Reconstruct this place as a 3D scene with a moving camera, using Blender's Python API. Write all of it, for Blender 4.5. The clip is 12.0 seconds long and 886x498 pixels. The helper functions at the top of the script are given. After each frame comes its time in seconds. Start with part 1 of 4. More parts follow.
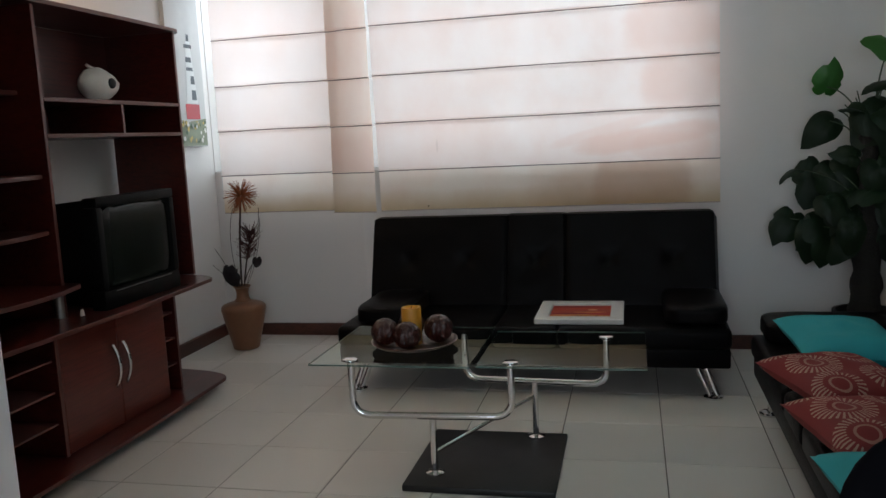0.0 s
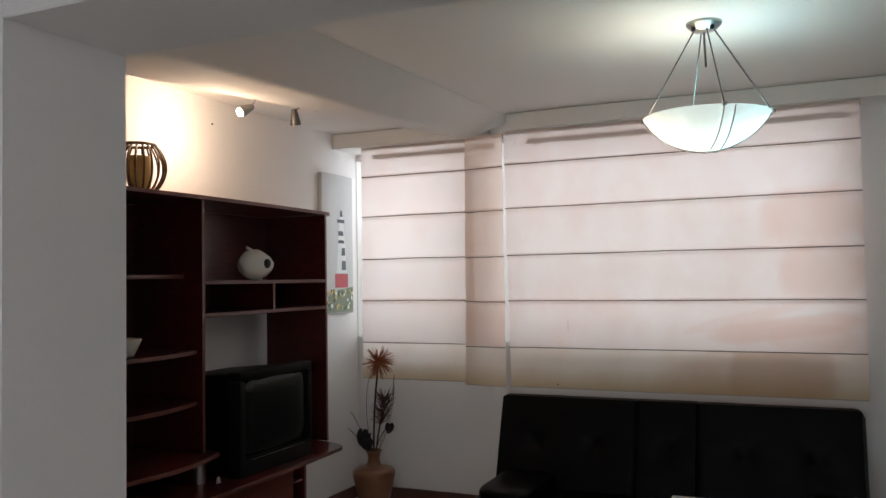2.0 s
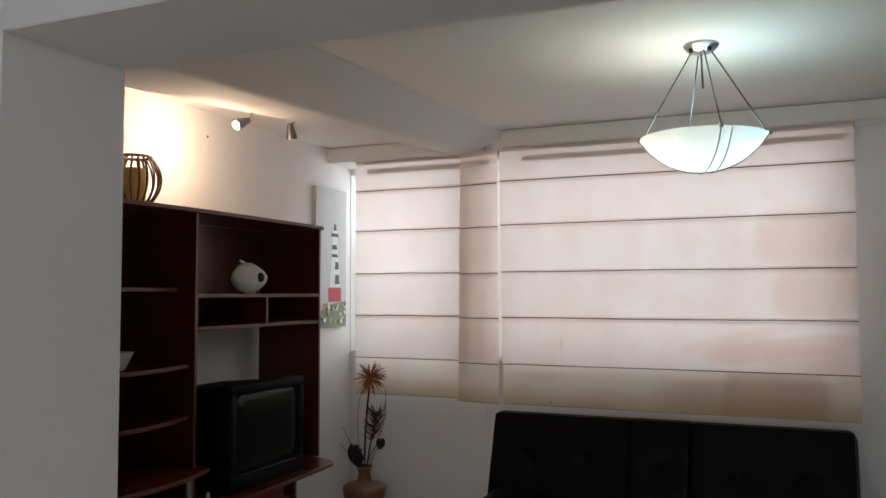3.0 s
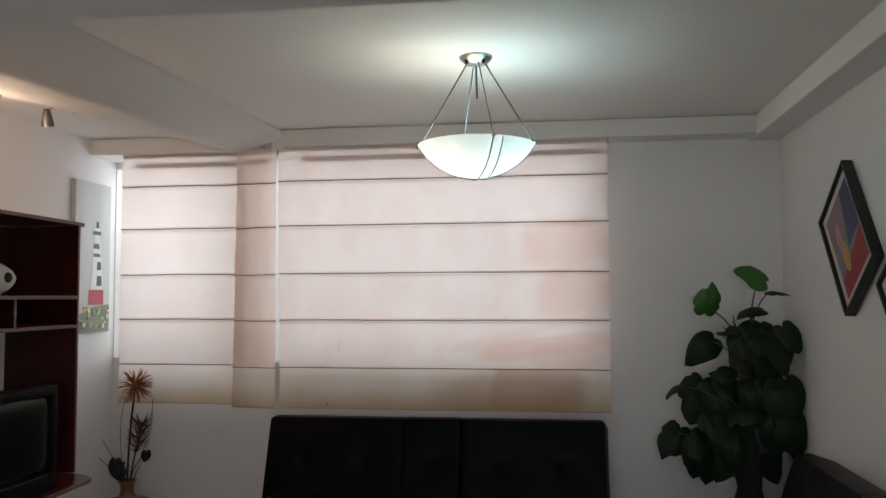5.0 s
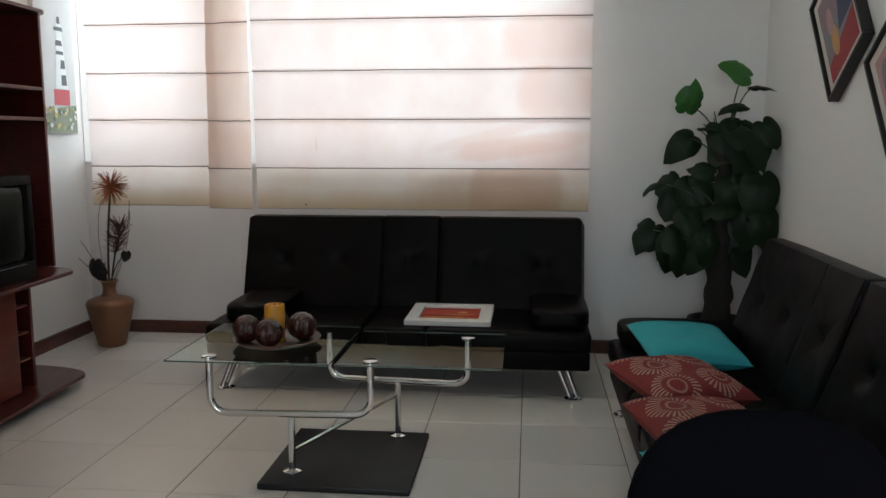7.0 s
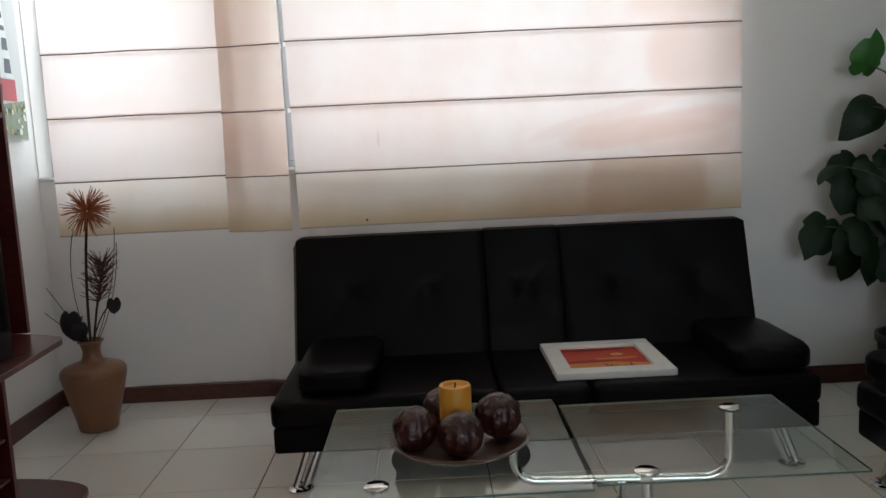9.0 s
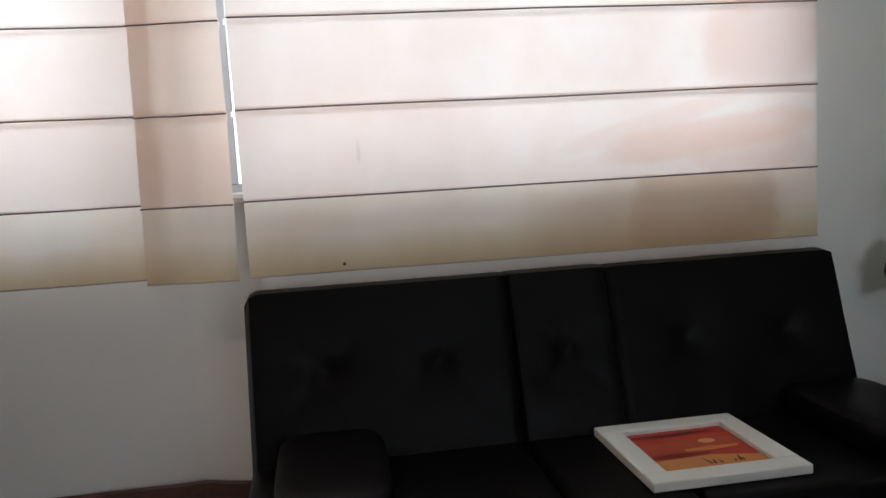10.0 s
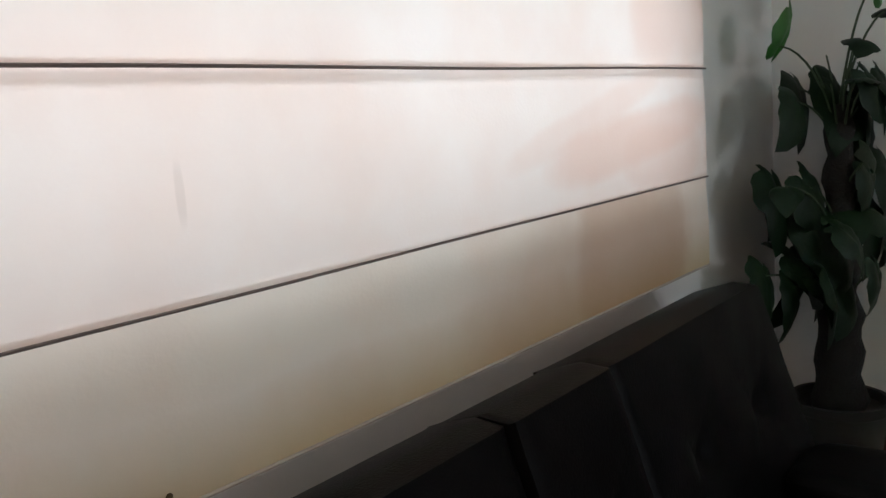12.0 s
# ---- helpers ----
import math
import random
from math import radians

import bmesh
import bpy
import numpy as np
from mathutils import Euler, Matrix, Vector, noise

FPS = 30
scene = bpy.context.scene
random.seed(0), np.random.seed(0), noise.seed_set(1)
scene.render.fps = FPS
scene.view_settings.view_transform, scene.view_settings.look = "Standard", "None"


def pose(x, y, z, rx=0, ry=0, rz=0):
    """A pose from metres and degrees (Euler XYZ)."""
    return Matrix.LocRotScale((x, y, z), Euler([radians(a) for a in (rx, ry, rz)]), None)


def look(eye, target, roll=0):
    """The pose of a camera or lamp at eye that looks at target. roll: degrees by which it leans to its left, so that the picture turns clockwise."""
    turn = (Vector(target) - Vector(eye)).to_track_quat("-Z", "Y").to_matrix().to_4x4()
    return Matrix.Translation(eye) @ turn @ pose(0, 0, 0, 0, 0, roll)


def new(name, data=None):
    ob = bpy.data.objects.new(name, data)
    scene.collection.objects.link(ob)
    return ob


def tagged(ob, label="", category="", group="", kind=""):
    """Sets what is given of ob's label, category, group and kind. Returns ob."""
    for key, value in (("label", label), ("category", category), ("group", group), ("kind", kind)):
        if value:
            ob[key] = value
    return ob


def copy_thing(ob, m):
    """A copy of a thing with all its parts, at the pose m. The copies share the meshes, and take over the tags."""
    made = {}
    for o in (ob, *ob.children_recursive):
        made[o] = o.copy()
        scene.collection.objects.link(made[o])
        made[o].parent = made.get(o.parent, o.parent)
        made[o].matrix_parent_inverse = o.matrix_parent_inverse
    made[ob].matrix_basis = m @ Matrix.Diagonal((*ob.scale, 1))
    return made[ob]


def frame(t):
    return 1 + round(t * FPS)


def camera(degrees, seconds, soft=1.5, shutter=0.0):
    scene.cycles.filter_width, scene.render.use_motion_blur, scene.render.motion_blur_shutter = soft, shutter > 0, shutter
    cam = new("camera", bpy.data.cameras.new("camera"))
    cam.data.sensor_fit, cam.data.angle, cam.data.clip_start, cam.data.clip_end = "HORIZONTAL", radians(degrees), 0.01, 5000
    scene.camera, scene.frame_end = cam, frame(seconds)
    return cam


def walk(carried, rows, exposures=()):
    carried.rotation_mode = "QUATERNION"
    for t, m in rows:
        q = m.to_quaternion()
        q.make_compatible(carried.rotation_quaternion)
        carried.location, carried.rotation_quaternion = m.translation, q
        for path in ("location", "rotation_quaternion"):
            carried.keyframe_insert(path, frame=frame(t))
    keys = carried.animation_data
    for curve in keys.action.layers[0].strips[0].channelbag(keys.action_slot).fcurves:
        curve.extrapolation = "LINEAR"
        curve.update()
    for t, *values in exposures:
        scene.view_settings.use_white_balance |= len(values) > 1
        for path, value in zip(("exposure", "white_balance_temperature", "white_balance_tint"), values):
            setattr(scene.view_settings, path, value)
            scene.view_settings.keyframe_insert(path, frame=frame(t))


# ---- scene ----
cam = camera(57.1, 12.0)
PATH = [
    (0, (0.053, -0.214, 1.238), (-0.403, 1.714, 0.961), -2.8),
    (0.6, (0.187, -0.243, 1.306), (-0.492, 1.632, 1.143), -2.7),
    (1, (0.213, -0.248, 1.381), (-0.543, 1.601, 1.284), -2.6),
    (1.5, (0.212, -0.262, 1.445), (-0.581, 1.574, 1.44), -1.4),
    (2, (0.221, -0.257, 1.452), (-0.588, 1.571, 1.526), -0.9),
    (2.5, (0.208, -0.261, 1.45), (-0.602, 1.566, 1.54), -0.4),
    (2.7, (0.203, -0.259, 1.467), (-0.611, 1.565, 1.566), -0.2),
    (4.5, (0.213, -0.254, 1.465), (-0.138, 1.711, 1.588), -0.1),
    (5, (0.203, -0.252, 1.454), (-0.068, 1.726, 1.569), -0.2),
    (5.5, (0.209, -0.238, 1.342), (-0.041, 1.746, 1.344), -0.1),
    (6, (0.212, -0.244, 1.245), (-0.012, 1.739, 1.112), -0.1),
    (6.5, (0.201, -0.247, 1.211), (0.0, 1.728, 0.961), -0.1),
    (7, (0.176, -0.223, 1.222), (-0.033, 1.747, 0.95), -0.0),
    (7.5, (-0.04, -0.095, 1.211), (-0.247, 1.875, 0.93), 0.8),
    (7.7, (-0.162, -0.019, 1.207), (-0.375, 1.951, 0.931), 0.5),
    (9.5, (-0.995, 1.31, 1.16), (-0.835, 3.285, 0.889), -3.3),
    (10, (-1.148, 1.773, 1.157), (-0.845, 3.737, 0.928), -3.2),
    (10.5, (-1.291, 2.221, 1.168), (-0.766, 4.138, 0.943), -4.0),
    (11, (-1.480, 2.646, 1.150), (-0.718, 4.486, 0.966), -4.8),
    (11.5, (-1.526, 3.070, 1.243), (-0.340, 4.654, 0.943), -4.75),
    (12, (-1.519, 3.434, 1.236), (-0.01, 4.71, 0.93), -4.4),
]
walk(cam, [(t, look(eye, target, roll)) for t, eye, target, roll in PATH],
     [(0, -0.12, 6200, 10), (0.5, -0.26, 6350, 12), (1.0, -0.38, 6550, 14), (1.5, -0.38, 6600, 14), (2.5, -0.38, 6600, 13), (5, -0.38, 6600, 13), (5.5, -0.15, 6500, 12),
      (6.5, 0.18, 6350, 10), (7.5, 0.2, 6350, 10), (9.5, 0.16, 6300, 10), (10.5, 0.14, 6300, 10), (11.5, 0.06, 6350, 10), (12, 0.14, 6350, 9)])

# ---- light ----
world = bpy.data.worlds.new("world")
scene.world = world
world.use_nodes = True
wn = world.node_tree.nodes
sky = wn.new("ShaderNodeTexSky")
sky.sky_type, sky.sun_disc = "NISHITA", False
sky.sun_elevation, sky.sun_rotation = radians(50), radians(200)
world.node_tree.links.new(sky.outputs[0], wn["Background"].inputs[0])
wn["Background"].inputs[1].default_value = 0.1


def lamp(name, kind, place, energy, color, size=0.1, size_y=None, target=None, spot=None):
    data = bpy.data.lights.new(name, kind)
    data.energy, data.color = energy, color
    if kind == "AREA":
        data.shape, data.size, data.size_y = "RECTANGLE", size, size_y
    else:
        data.shadow_soft_size = size
    if spot:
        data.spot_size, data.spot_blend = radians(spot), 1.0
    ob = new(name, data)
    ob.matrix_world = look(place, target) if target else Matrix.Translation(place)
    return ob


WIN_Z0, WIN_Z1 = 1.06, 2.27
lamp("daylight_wide", "AREA", (-0.50, 4.62, 1.69), 12.4, (0.80, 0.91, 1.0), 1.84, 1.19, (-0.50, 0, 0.70))
lamp("daylight_narrow", "AREA", (-2.125, 4.80, 1.69), 10.8, (0.81, 0.915, 1.0), 0.88, 1.19, (-2.125, 0, 0.70))
lamp("bulb_warm", "POINT", (-0.20, 2.94, 2.035), 5.6, (1.0, 0.82, 0.56), 0.09)
lamp("bulb_cool", "POINT", (0.00, 2.96, 2.035), 5.8, (0.36, 0.85, 1.0), 0.09)
lamp("spot_bulb", "POINT", (-2.290, 2.770, 2.175), 11.5, (1.0, 0.77, 0.54), 0.03)

# Fill light from behind, set in an added window that is out of view.
lamp("fill_rear", "AREA", (0.10, -2.66, 1.55), 34, (0.84, 0.92, 1.0), 2.16, 1.26, (0.10, 0, 1.55))

# ---- materials ----


def material(name, color, rough=0.6, metal=0.0, vary=0.12, scale=6.0, fine=90.0, bump=0.05, coat=0.0, spec=0.5):
    m = bpy.data.materials.new(name)
    m.use_nodes = True
    n, l = m.node_tree.nodes, m.node_tree.links
    b = n["Principled BSDF"]
    b.inputs["Metallic"].default_value = metal
    b.inputs["Coat Weight"].default_value = coat
    b.inputs["Specular IOR Level"].default_value = spec
    tc = n.new("ShaderNodeTexCoord")
    big, small = n.new("ShaderNodeTexNoise"), n.new("ShaderNodeTexNoise")
    for t, s, d in ((big, scale, 4), (small, fine, 3)):
        t.inputs["Scale"].default_value, t.inputs["Detail"].default_value = s, d
        l.new(tc.outputs["Object"], t.inputs["Vector"])
    mix = n.new("ShaderNodeMix")
    mix.data_type = "RGBA"
    mix.inputs[6].default_value = (*[c * (1 - vary) for c in color], 1)
    mix.inputs[7].default_value = (*[min(1, c * (1 + vary)) for c in color], 1)
    add = n.new("ShaderNodeMath")
    add.operation = "MULTIPLY_ADD"
    add.inputs[1].default_value, add.inputs[2].default_value = 0.4, 0.0
    l.new(small.outputs[0], add.inputs[0])
    add2 = n.new("ShaderNodeMath")
    add2.operation = "MULTIPLY_ADD"
    add2.inputs[1].default_value = 0.6
    l.new(big.outputs[0], add2.inputs[0])
    l.new(add.outputs[0], add2.inputs[2])
    l.new(add2.outputs[0], mix.inputs[0])
    l.new(mix.outputs[2], b.inputs["Base Color"])
    ro = n.new("ShaderNodeMapRange")
    ro.inputs[3].default_value, ro.inputs[4].default_value = max(0.02, rough * 0.8), min(1, rough * 1.2)
    l.new(big.outputs[0], ro.inputs[0])
    l.new(ro.outputs[0], b.inputs["Roughness"])
    if bump:
        bu = n.new("ShaderNodeBump")
        bu.inputs["Strength"].default_value, bu.inputs["Distance"].default_value = bump, 0.01
        l.new(small.outputs[0], bu.inputs["Height"])
        l.new(bu.outputs[0], b.inputs["Normal"])
    return m


def wood(name, dark, light, rough=0.3, coat=0.25):
    m = material(name, light, rough, coat=coat, bump=0.02)
    n, l = m.node_tree.nodes, m.node_tree.links
    tc, mp, wv = n.new("ShaderNodeTexCoord"), n.new("ShaderNodeMapping"), n.new("ShaderNodeTexNoise")
    mp.inputs["Scale"].default_value = (14, 3, 40)
    wv.inputs["Scale"].default_value, wv.inputs["Detail"].default_value, wv.inputs["Distortion"].default_value = 2.0, 6, 0.6
    l.new(tc.outputs["Object"], mp.inputs[0])
    l.new(mp.outputs[0], wv.inputs[0])
    ramp = n.new("ShaderNodeValToRGB")
    ramp.color_ramp.elements[0].position, ramp.color_ramp.elements[1].position = 0.3, 0.7
    ramp.color_ramp.elements[0].color, ramp.color_ramp.elements[1].color = (*dark, 1), (*light, 1)
    l.new(wv.outputs[0], ramp.inputs[0])
    l.new(ramp.outputs[0], n["Principled BSDF"].inputs["Base Color"])
    return m


def fabric(name, color, through_color, stain_shade=None, amount=0.42, marks=()):
    """Blind cloth: part of the light goes through it. An uneven yellow stain can run along the hem, with the dimness
    there painted in.
    """
    m = material(name, color, 0.9, vary=0.05, scale=3, fine=160, bump=0.08, spec=0.1)
    n, l = m.node_tree.nodes, m.node_tree.links
    b, out = n["Principled BSDF"], n["Material Output"]
    tr, mx = n.new("ShaderNodeBsdfTranslucent"), n.new("ShaderNodeMixShader")
    tc, mp, no, ramp = n.new("ShaderNodeTexCoord"), n.new("ShaderNodeMapping"), n.new("ShaderNodeTexNoise"), n.new("ShaderNodeValToRGB")
    mp.inputs["Scale"].default_value = (2.6, 1, 2.0)
    no.inputs["Scale"].default_value, no.inputs["Detail"].default_value = 1.6, 6
    l.new(tc.outputs["Object"], mp.inputs[0])
    l.new(mp.outputs[0], no.inputs[0])
    e = ramp.color_ramp.elements
    e[0].position, e[1].position = 0.35, 0.62
    e[0].color = (*[c * f for c, f in zip(through_color, (0.97, 0.91, 0.885))], 1)
    e[1].color = (*through_color, 1)
    l.new(no.outputs[0], ramp.inputs[0])
    color_out = ramp.outputs[0]
    if stain_shade:
        sep, wob, mr, mxc = n.new("ShaderNodeSeparateXYZ"), n.new("ShaderNodeMath"), n.new("ShaderNodeMapRange"), n.new("ShaderNodeMix")
        l.new(tc.outputs["Object"], sep.inputs[0])
        wob.operation = "MULTIPLY_ADD"
        wob.inputs[1].default_value = 0.06
        l.new(no.outputs[0], wob.inputs[0])
        l.new(sep.outputs[2], wob.inputs[2])
        mr.inputs[1].default_value, mr.inputs[2].default_value = 0.035, 0.15
        mr.inputs[3].default_value, mr.inputs[4].default_value = 1.0, 0.0
        l.new(wob.outputs[0], mr.inputs[0])
        mxc.data_type = "RGBA"
        mxc.inputs[7].default_value = (*stain_shade, 1)
        l.new(mr.outputs[0], mxc.inputs[0])
        l.new(ramp.outputs[0], mxc.inputs[6])
        color_out = mxc.outputs[2]
        for link in list(b.inputs["Base Color"].links):
            l.remove(link)
        l.new(color_out, b.inputs["Base Color"])
    def op(kind, *values):
        o = n.new("ShaderNodeMath")
        o.operation = kind
        for i, v in enumerate(values):
            if isinstance(v, (int, float)):
                o.inputs[i].default_value = v
            else:
                l.new(v, o.inputs[i])
        return o.outputs[0]
    if marks:
        at, fuzz = n.new("ShaderNodeSeparateXYZ"), n.new("ShaderNodeTexNoise")
        l.new(tc.outputs["Object"], at.inputs[0])
        l.new(tc.outputs["Object"], fuzz.inputs["Vector"])
        fuzz.inputs["Scale"].default_value, fuzz.inputs["Detail"].default_value = 9, 5
    for cx, cz, rx, rz, tilt, soft, strength, tint in marks:
        dx = op("SUBTRACT", at.outputs[0], cx)
        dz = op("SUBTRACT", op("SUBTRACT", at.outputs[2], cz), op("MULTIPLY", dx, tilt))
        far = op("ADD", op("POWER", op("ABSOLUTE", op("DIVIDE", dx, rx)), 4.0), op("POWER", op("ABSOLUTE", op("DIVIDE", dz, rz)), 2.0))
        far = op("ADD", far, op("MULTIPLY", op("SUBTRACT", fuzz.outputs[0], 0.5), 0.9))
        edge, mark = n.new("ShaderNodeMapRange"), n.new("ShaderNodeMix")
        edge.interpolation_type = "SMOOTHSTEP"
        edge.inputs[1].default_value, edge.inputs[2].default_value = 1.0 - soft, 1.0 + soft
        edge.inputs[3].default_value, edge.inputs[4].default_value = strength, 0.0
        l.new(far, edge.inputs[0])
        mark.data_type = "RGBA"
        mark.inputs[7].default_value = (*tint, 1)
        l.new(edge.outputs[0], mark.inputs[0])
        l.new(color_out, mark.inputs[6])
        color_out = mark.outputs[2]
        for link in list(b.inputs["Base Color"].links):
            l.remove(link)
        l.new(color_out, b.inputs["Base Color"])
    l.new(color_out, tr.inputs[0])
    mx.inputs[0].default_value = amount
    l.new(b.outputs[0], mx.inputs[1])
    l.new(tr.outputs[0], mx.inputs[2])
    l.new(mx.outputs[0], out.inputs[0])
    return m


def glass_mat(name, tint, rough=0.02, ior=1.5):
    m = bpy.data.materials.new(name)
    m.use_nodes = True
    n, l = m.node_tree.nodes, m.node_tree.links
    n.remove(n["Principled BSDF"])
    tr, gl, mx, fr = n.new("ShaderNodeBsdfTransparent"), n.new("ShaderNodeBsdfGlossy"), n.new("ShaderNodeMixShader"), n.new("ShaderNodeFresnel")
    tr.inputs[0].default_value = (*tint, 1)
    gl.inputs["Roughness"].default_value = rough
    gl.inputs["Color"].default_value = (*[c * c for c in tint], 1)
    fr.inputs[0].default_value = ior
    l.new(fr.outputs[0], mx.inputs[0])
    l.new(tr.outputs[0], mx.inputs[1])
    l.new(gl.outputs[0], mx.inputs[2])
    l.new(mx.outputs[0], n["Material Output"].inputs[0])
    return m


def glowing(name, color, strength, base=(0.8, 0.8, 0.8)):
    m = material(name, base, 0.4, bump=0)
    b = m.node_tree.nodes["Principled BSDF"]
    b.inputs["Emission Color"].default_value, b.inputs["Emission Strength"].default_value = (*color, 1), strength
    return m


WALL = material("wall_paint", (0.755, 0.73, 0.715), 0.75, vary=0.03, scale=1.5, fine=60, bump=0.06)
CEIL = material("ceiling_paint", (0.76, 0.73, 0.705), 0.85, vary=0.03, scale=1.2, fine=50, bump=0.05)
TILE = material("floor_tile", (0.71, 0.665, 0.61), 0.30, vary=0.025, scale=5, fine=120, bump=0.015)
tn, tl = TILE.node_tree.nodes, TILE.node_tree.links
oi, hs = tn.new("ShaderNodeObjectInfo"), tn.new("ShaderNodeHueSaturation")
tm = tn.new("ShaderNodeMapRange")
tm.inputs[3].default_value, tm.inputs[4].default_value = 0.93, 1.05
tl.new(oi.outputs["Random"], tm.inputs[0])
tl.new(tm.outputs[0], hs.inputs["Value"])
tl.new(tn["Principled BSDF"].inputs["Base Color"].links[0].from_socket, hs.inputs["Color"])
tl.new(hs.outputs[0], tn["Principled BSDF"].inputs["Base Color"])
GROUT = material("grout", (0.20, 0.18, 0.15), 0.9, vary=0.3)
SKIRT = wood("baseboard_wood", (0.05, 0.013, 0.008), (0.10, 0.028, 0.016), 0.4)
MAHOG = wood("mahogany_laminate", (0.052, 0.008, 0.006), (0.100, 0.015, 0.010), 0.30)
DOORW = wood("cabinet_door_laminate", (0.095, 0.016, 0.010), (0.15, 0.026, 0.015), 0.32)
EDGE = material("pale_edge_band", (0.12, 0.042, 0.033), 0.35)
LEATHER = material("black_leatherette", (0.0036, 0.0030, 0.0031), 0.38, vary=0.3, scale=5, fine=220, bump=0.12, spec=0.07)
CHROME = material("chrome", (0.72, 0.71, 0.70), 0.07, 1.0, vary=0.03, bump=0)
STEEL = material("brushed_metal", (0.45, 0.44, 0.42), 0.35, 1.0, bump=0.01)
DARKMETAL = material("dark_lamp_metal", (0.16, 0.155, 0.15), 0.35, 1.0, bump=0)
SEATCLOTH = material("black_chair_cloth", (0.0035, 0.0035, 0.005), 0.9, vary=0.2, fine=250, spec=0.06)
BLACK = material("black_paint", (0.007, 0.007, 0.0075), 0.5, vary=0.25, bump=0.05)
BLACKW = material("black_frame", (0.010, 0.009, 0.009), 0.35, vary=0.2)
PLASTIC = material("tv_plastic", (0.005, 0.005, 0.005), 0.55, vary=0.2, fine=300, bump=0.05, spec=0.12)
SCREEN = material("tv_screen", (0.009, 0.012, 0.010), 0.22, vary=0.1, bump=0, spec=0.2)
WHITE = material("white_lacquer", (0.72, 0.71, 0.69), 0.4, vary=0.04)
CERAMIC = material("white_ceramic", (0.70, 0.68, 0.63), 0.35, vary=0.1, scale=20)
CLOTH = fabric("blind_cloth", (0.70, 0.62, 0.56), (0.885, 0.795, 0.765))
# Hem copy of the cloth, brightened for its weak backlight, darker yellow below.
HEM = fabric("blind_cloth_hem", (0.74, 0.63, 0.53), (0.92, 0.84, 0.77), (0.66, 0.52, 0.34))
PINK, RED_BROWN, SMUDGE = (0.80, 0.55, 0.47), (0.50, 0.27, 0.15), (0.42, 0.33, 0.28)
CLOTH_WIDE = fabric("water_stained_blind_cloth", (0.70, 0.62, 0.56), (0.885, 0.795, 0.765), marks=(
    (1.50, 0.35, 0.36, 0.055, 0.12, 0.6, 0.55, PINK), (1.62, 0.30, 0.20, 0.07, 0.0, 0.6, 0.45, PINK), (1.68, 0.64, 0.20, 0.13, 0.0, 0.8, 0.45, PINK),
    (1.64, 0.92, 0.24, 0.14, 0.0, 0.8, 0.50, PINK), (1.30, 0.40, 0.30, 0.03, 0.25, 0.7, 0.25, PINK), (0.365, 0.355, 0.006, 0.032, 0.0, 0.9, 0.18, SMUDGE)))
# Hem of the wide blind, with red-brown blotches towards its right end.
HEM_WIDE = fabric("blotched_blind_hem", (0.74, 0.63, 0.53), (0.92, 0.84, 0.77), (0.66, 0.52, 0.34), marks=(
    (1.30, 0.05, 0.42, 0.17, 0.12, 0.8, 0.30, RED_BROWN), (1.47, 0.10, 0.25, 0.21, 0.0, 0.35, 0.28, RED_BROWN)))
# Warmer copy of the cloth: the pier's tan shade is put into the colour.
CLOTH_PIER = fabric("pier_shaded_blind_cloth", (0.72, 0.62, 0.55), (0.92, 0.80, 0.735), marks=(
    (0.13, 0.34, 0.16, 0.11, 0.0, 0.8, 0.45, PINK), (0.10, 0.85, 0.12, 0.3, 0.0, 0.8, 0.25, PINK)))
ROD = material("blind_rod", (0.17, 0.13, 0.125), 0.7)
RAIL = material("blind_rail", (0.45, 0.38, 0.34), 0.6)
ALU = material("window_aluminium", (0.55, 0.57, 0.60), 0.35, 0.6)
PANE = glass_mat("window_glass", (0.95, 0.97, 0.96))
TGLASS = glass_mat("table_glass", (0.945, 0.985, 0.965), 0.02, 1.7)
TCLEAR = bpy.data.materials.new("table_glass_underside")
TCLEAR.use_nodes = True
clear_node = TCLEAR.node_tree.nodes.new("ShaderNodeBsdfTransparent")
clear_node.inputs[0].default_value = (0.95, 0.985, 0.965, 1)
TCLEAR.node_tree.links.new(clear_node.outputs[0], TCLEAR.node_tree.nodes["Material Output"].inputs[0])
GEDGE = material("glass_edge", (0.10, 0.16, 0.13), 0.1, bump=0, coat=0.5)
TEAL = material("teal_cotton", (0.028, 0.33, 0.36), 0.85, vary=0.1, fine=300, bump=0.1)
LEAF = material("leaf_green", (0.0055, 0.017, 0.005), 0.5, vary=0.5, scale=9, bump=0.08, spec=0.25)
LEAF_VIVID = material("leaf_bright", (0.026, 0.13, 0.016), 0.45, vary=0.25, scale=9, bump=0.08)
STEM = material("plant_stem", (0.035, 0.055, 0.025), 0.6, vary=0.3)
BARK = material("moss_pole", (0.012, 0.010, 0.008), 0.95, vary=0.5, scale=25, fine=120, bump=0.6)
POT = material("dark_pot", (0.018, 0.016, 0.015), 0.6, vary=0.2)
GOLD = material("gold_ceramic", (0.24, 0.115, 0.06), 0.33, 0.45, vary=0.25, scale=14, bump=0.04)
STRAW = material("dyed_straw", (0.32, 0.085, 0.02), 0.8, vary=0.4, scale=30)
PLUME = material("dark_plume", (0.075, 0.022, 0.018), 0.85, vary=0.4, scale=30)
TWIG = material("dry_twig", (0.035, 0.018, 0.012), 0.8, vary=0.3)
PETAL = material("black_petal", (0.010, 0.006, 0.007), 0.7, vary=0.3)
WAX = material("yellow_wax", (0.58, 0.27, 0.025), 0.45, vary=0.12, scale=12)
WAX.node_tree.nodes["Principled BSDF"].inputs["Subsurface Weight"].default_value = 0.2
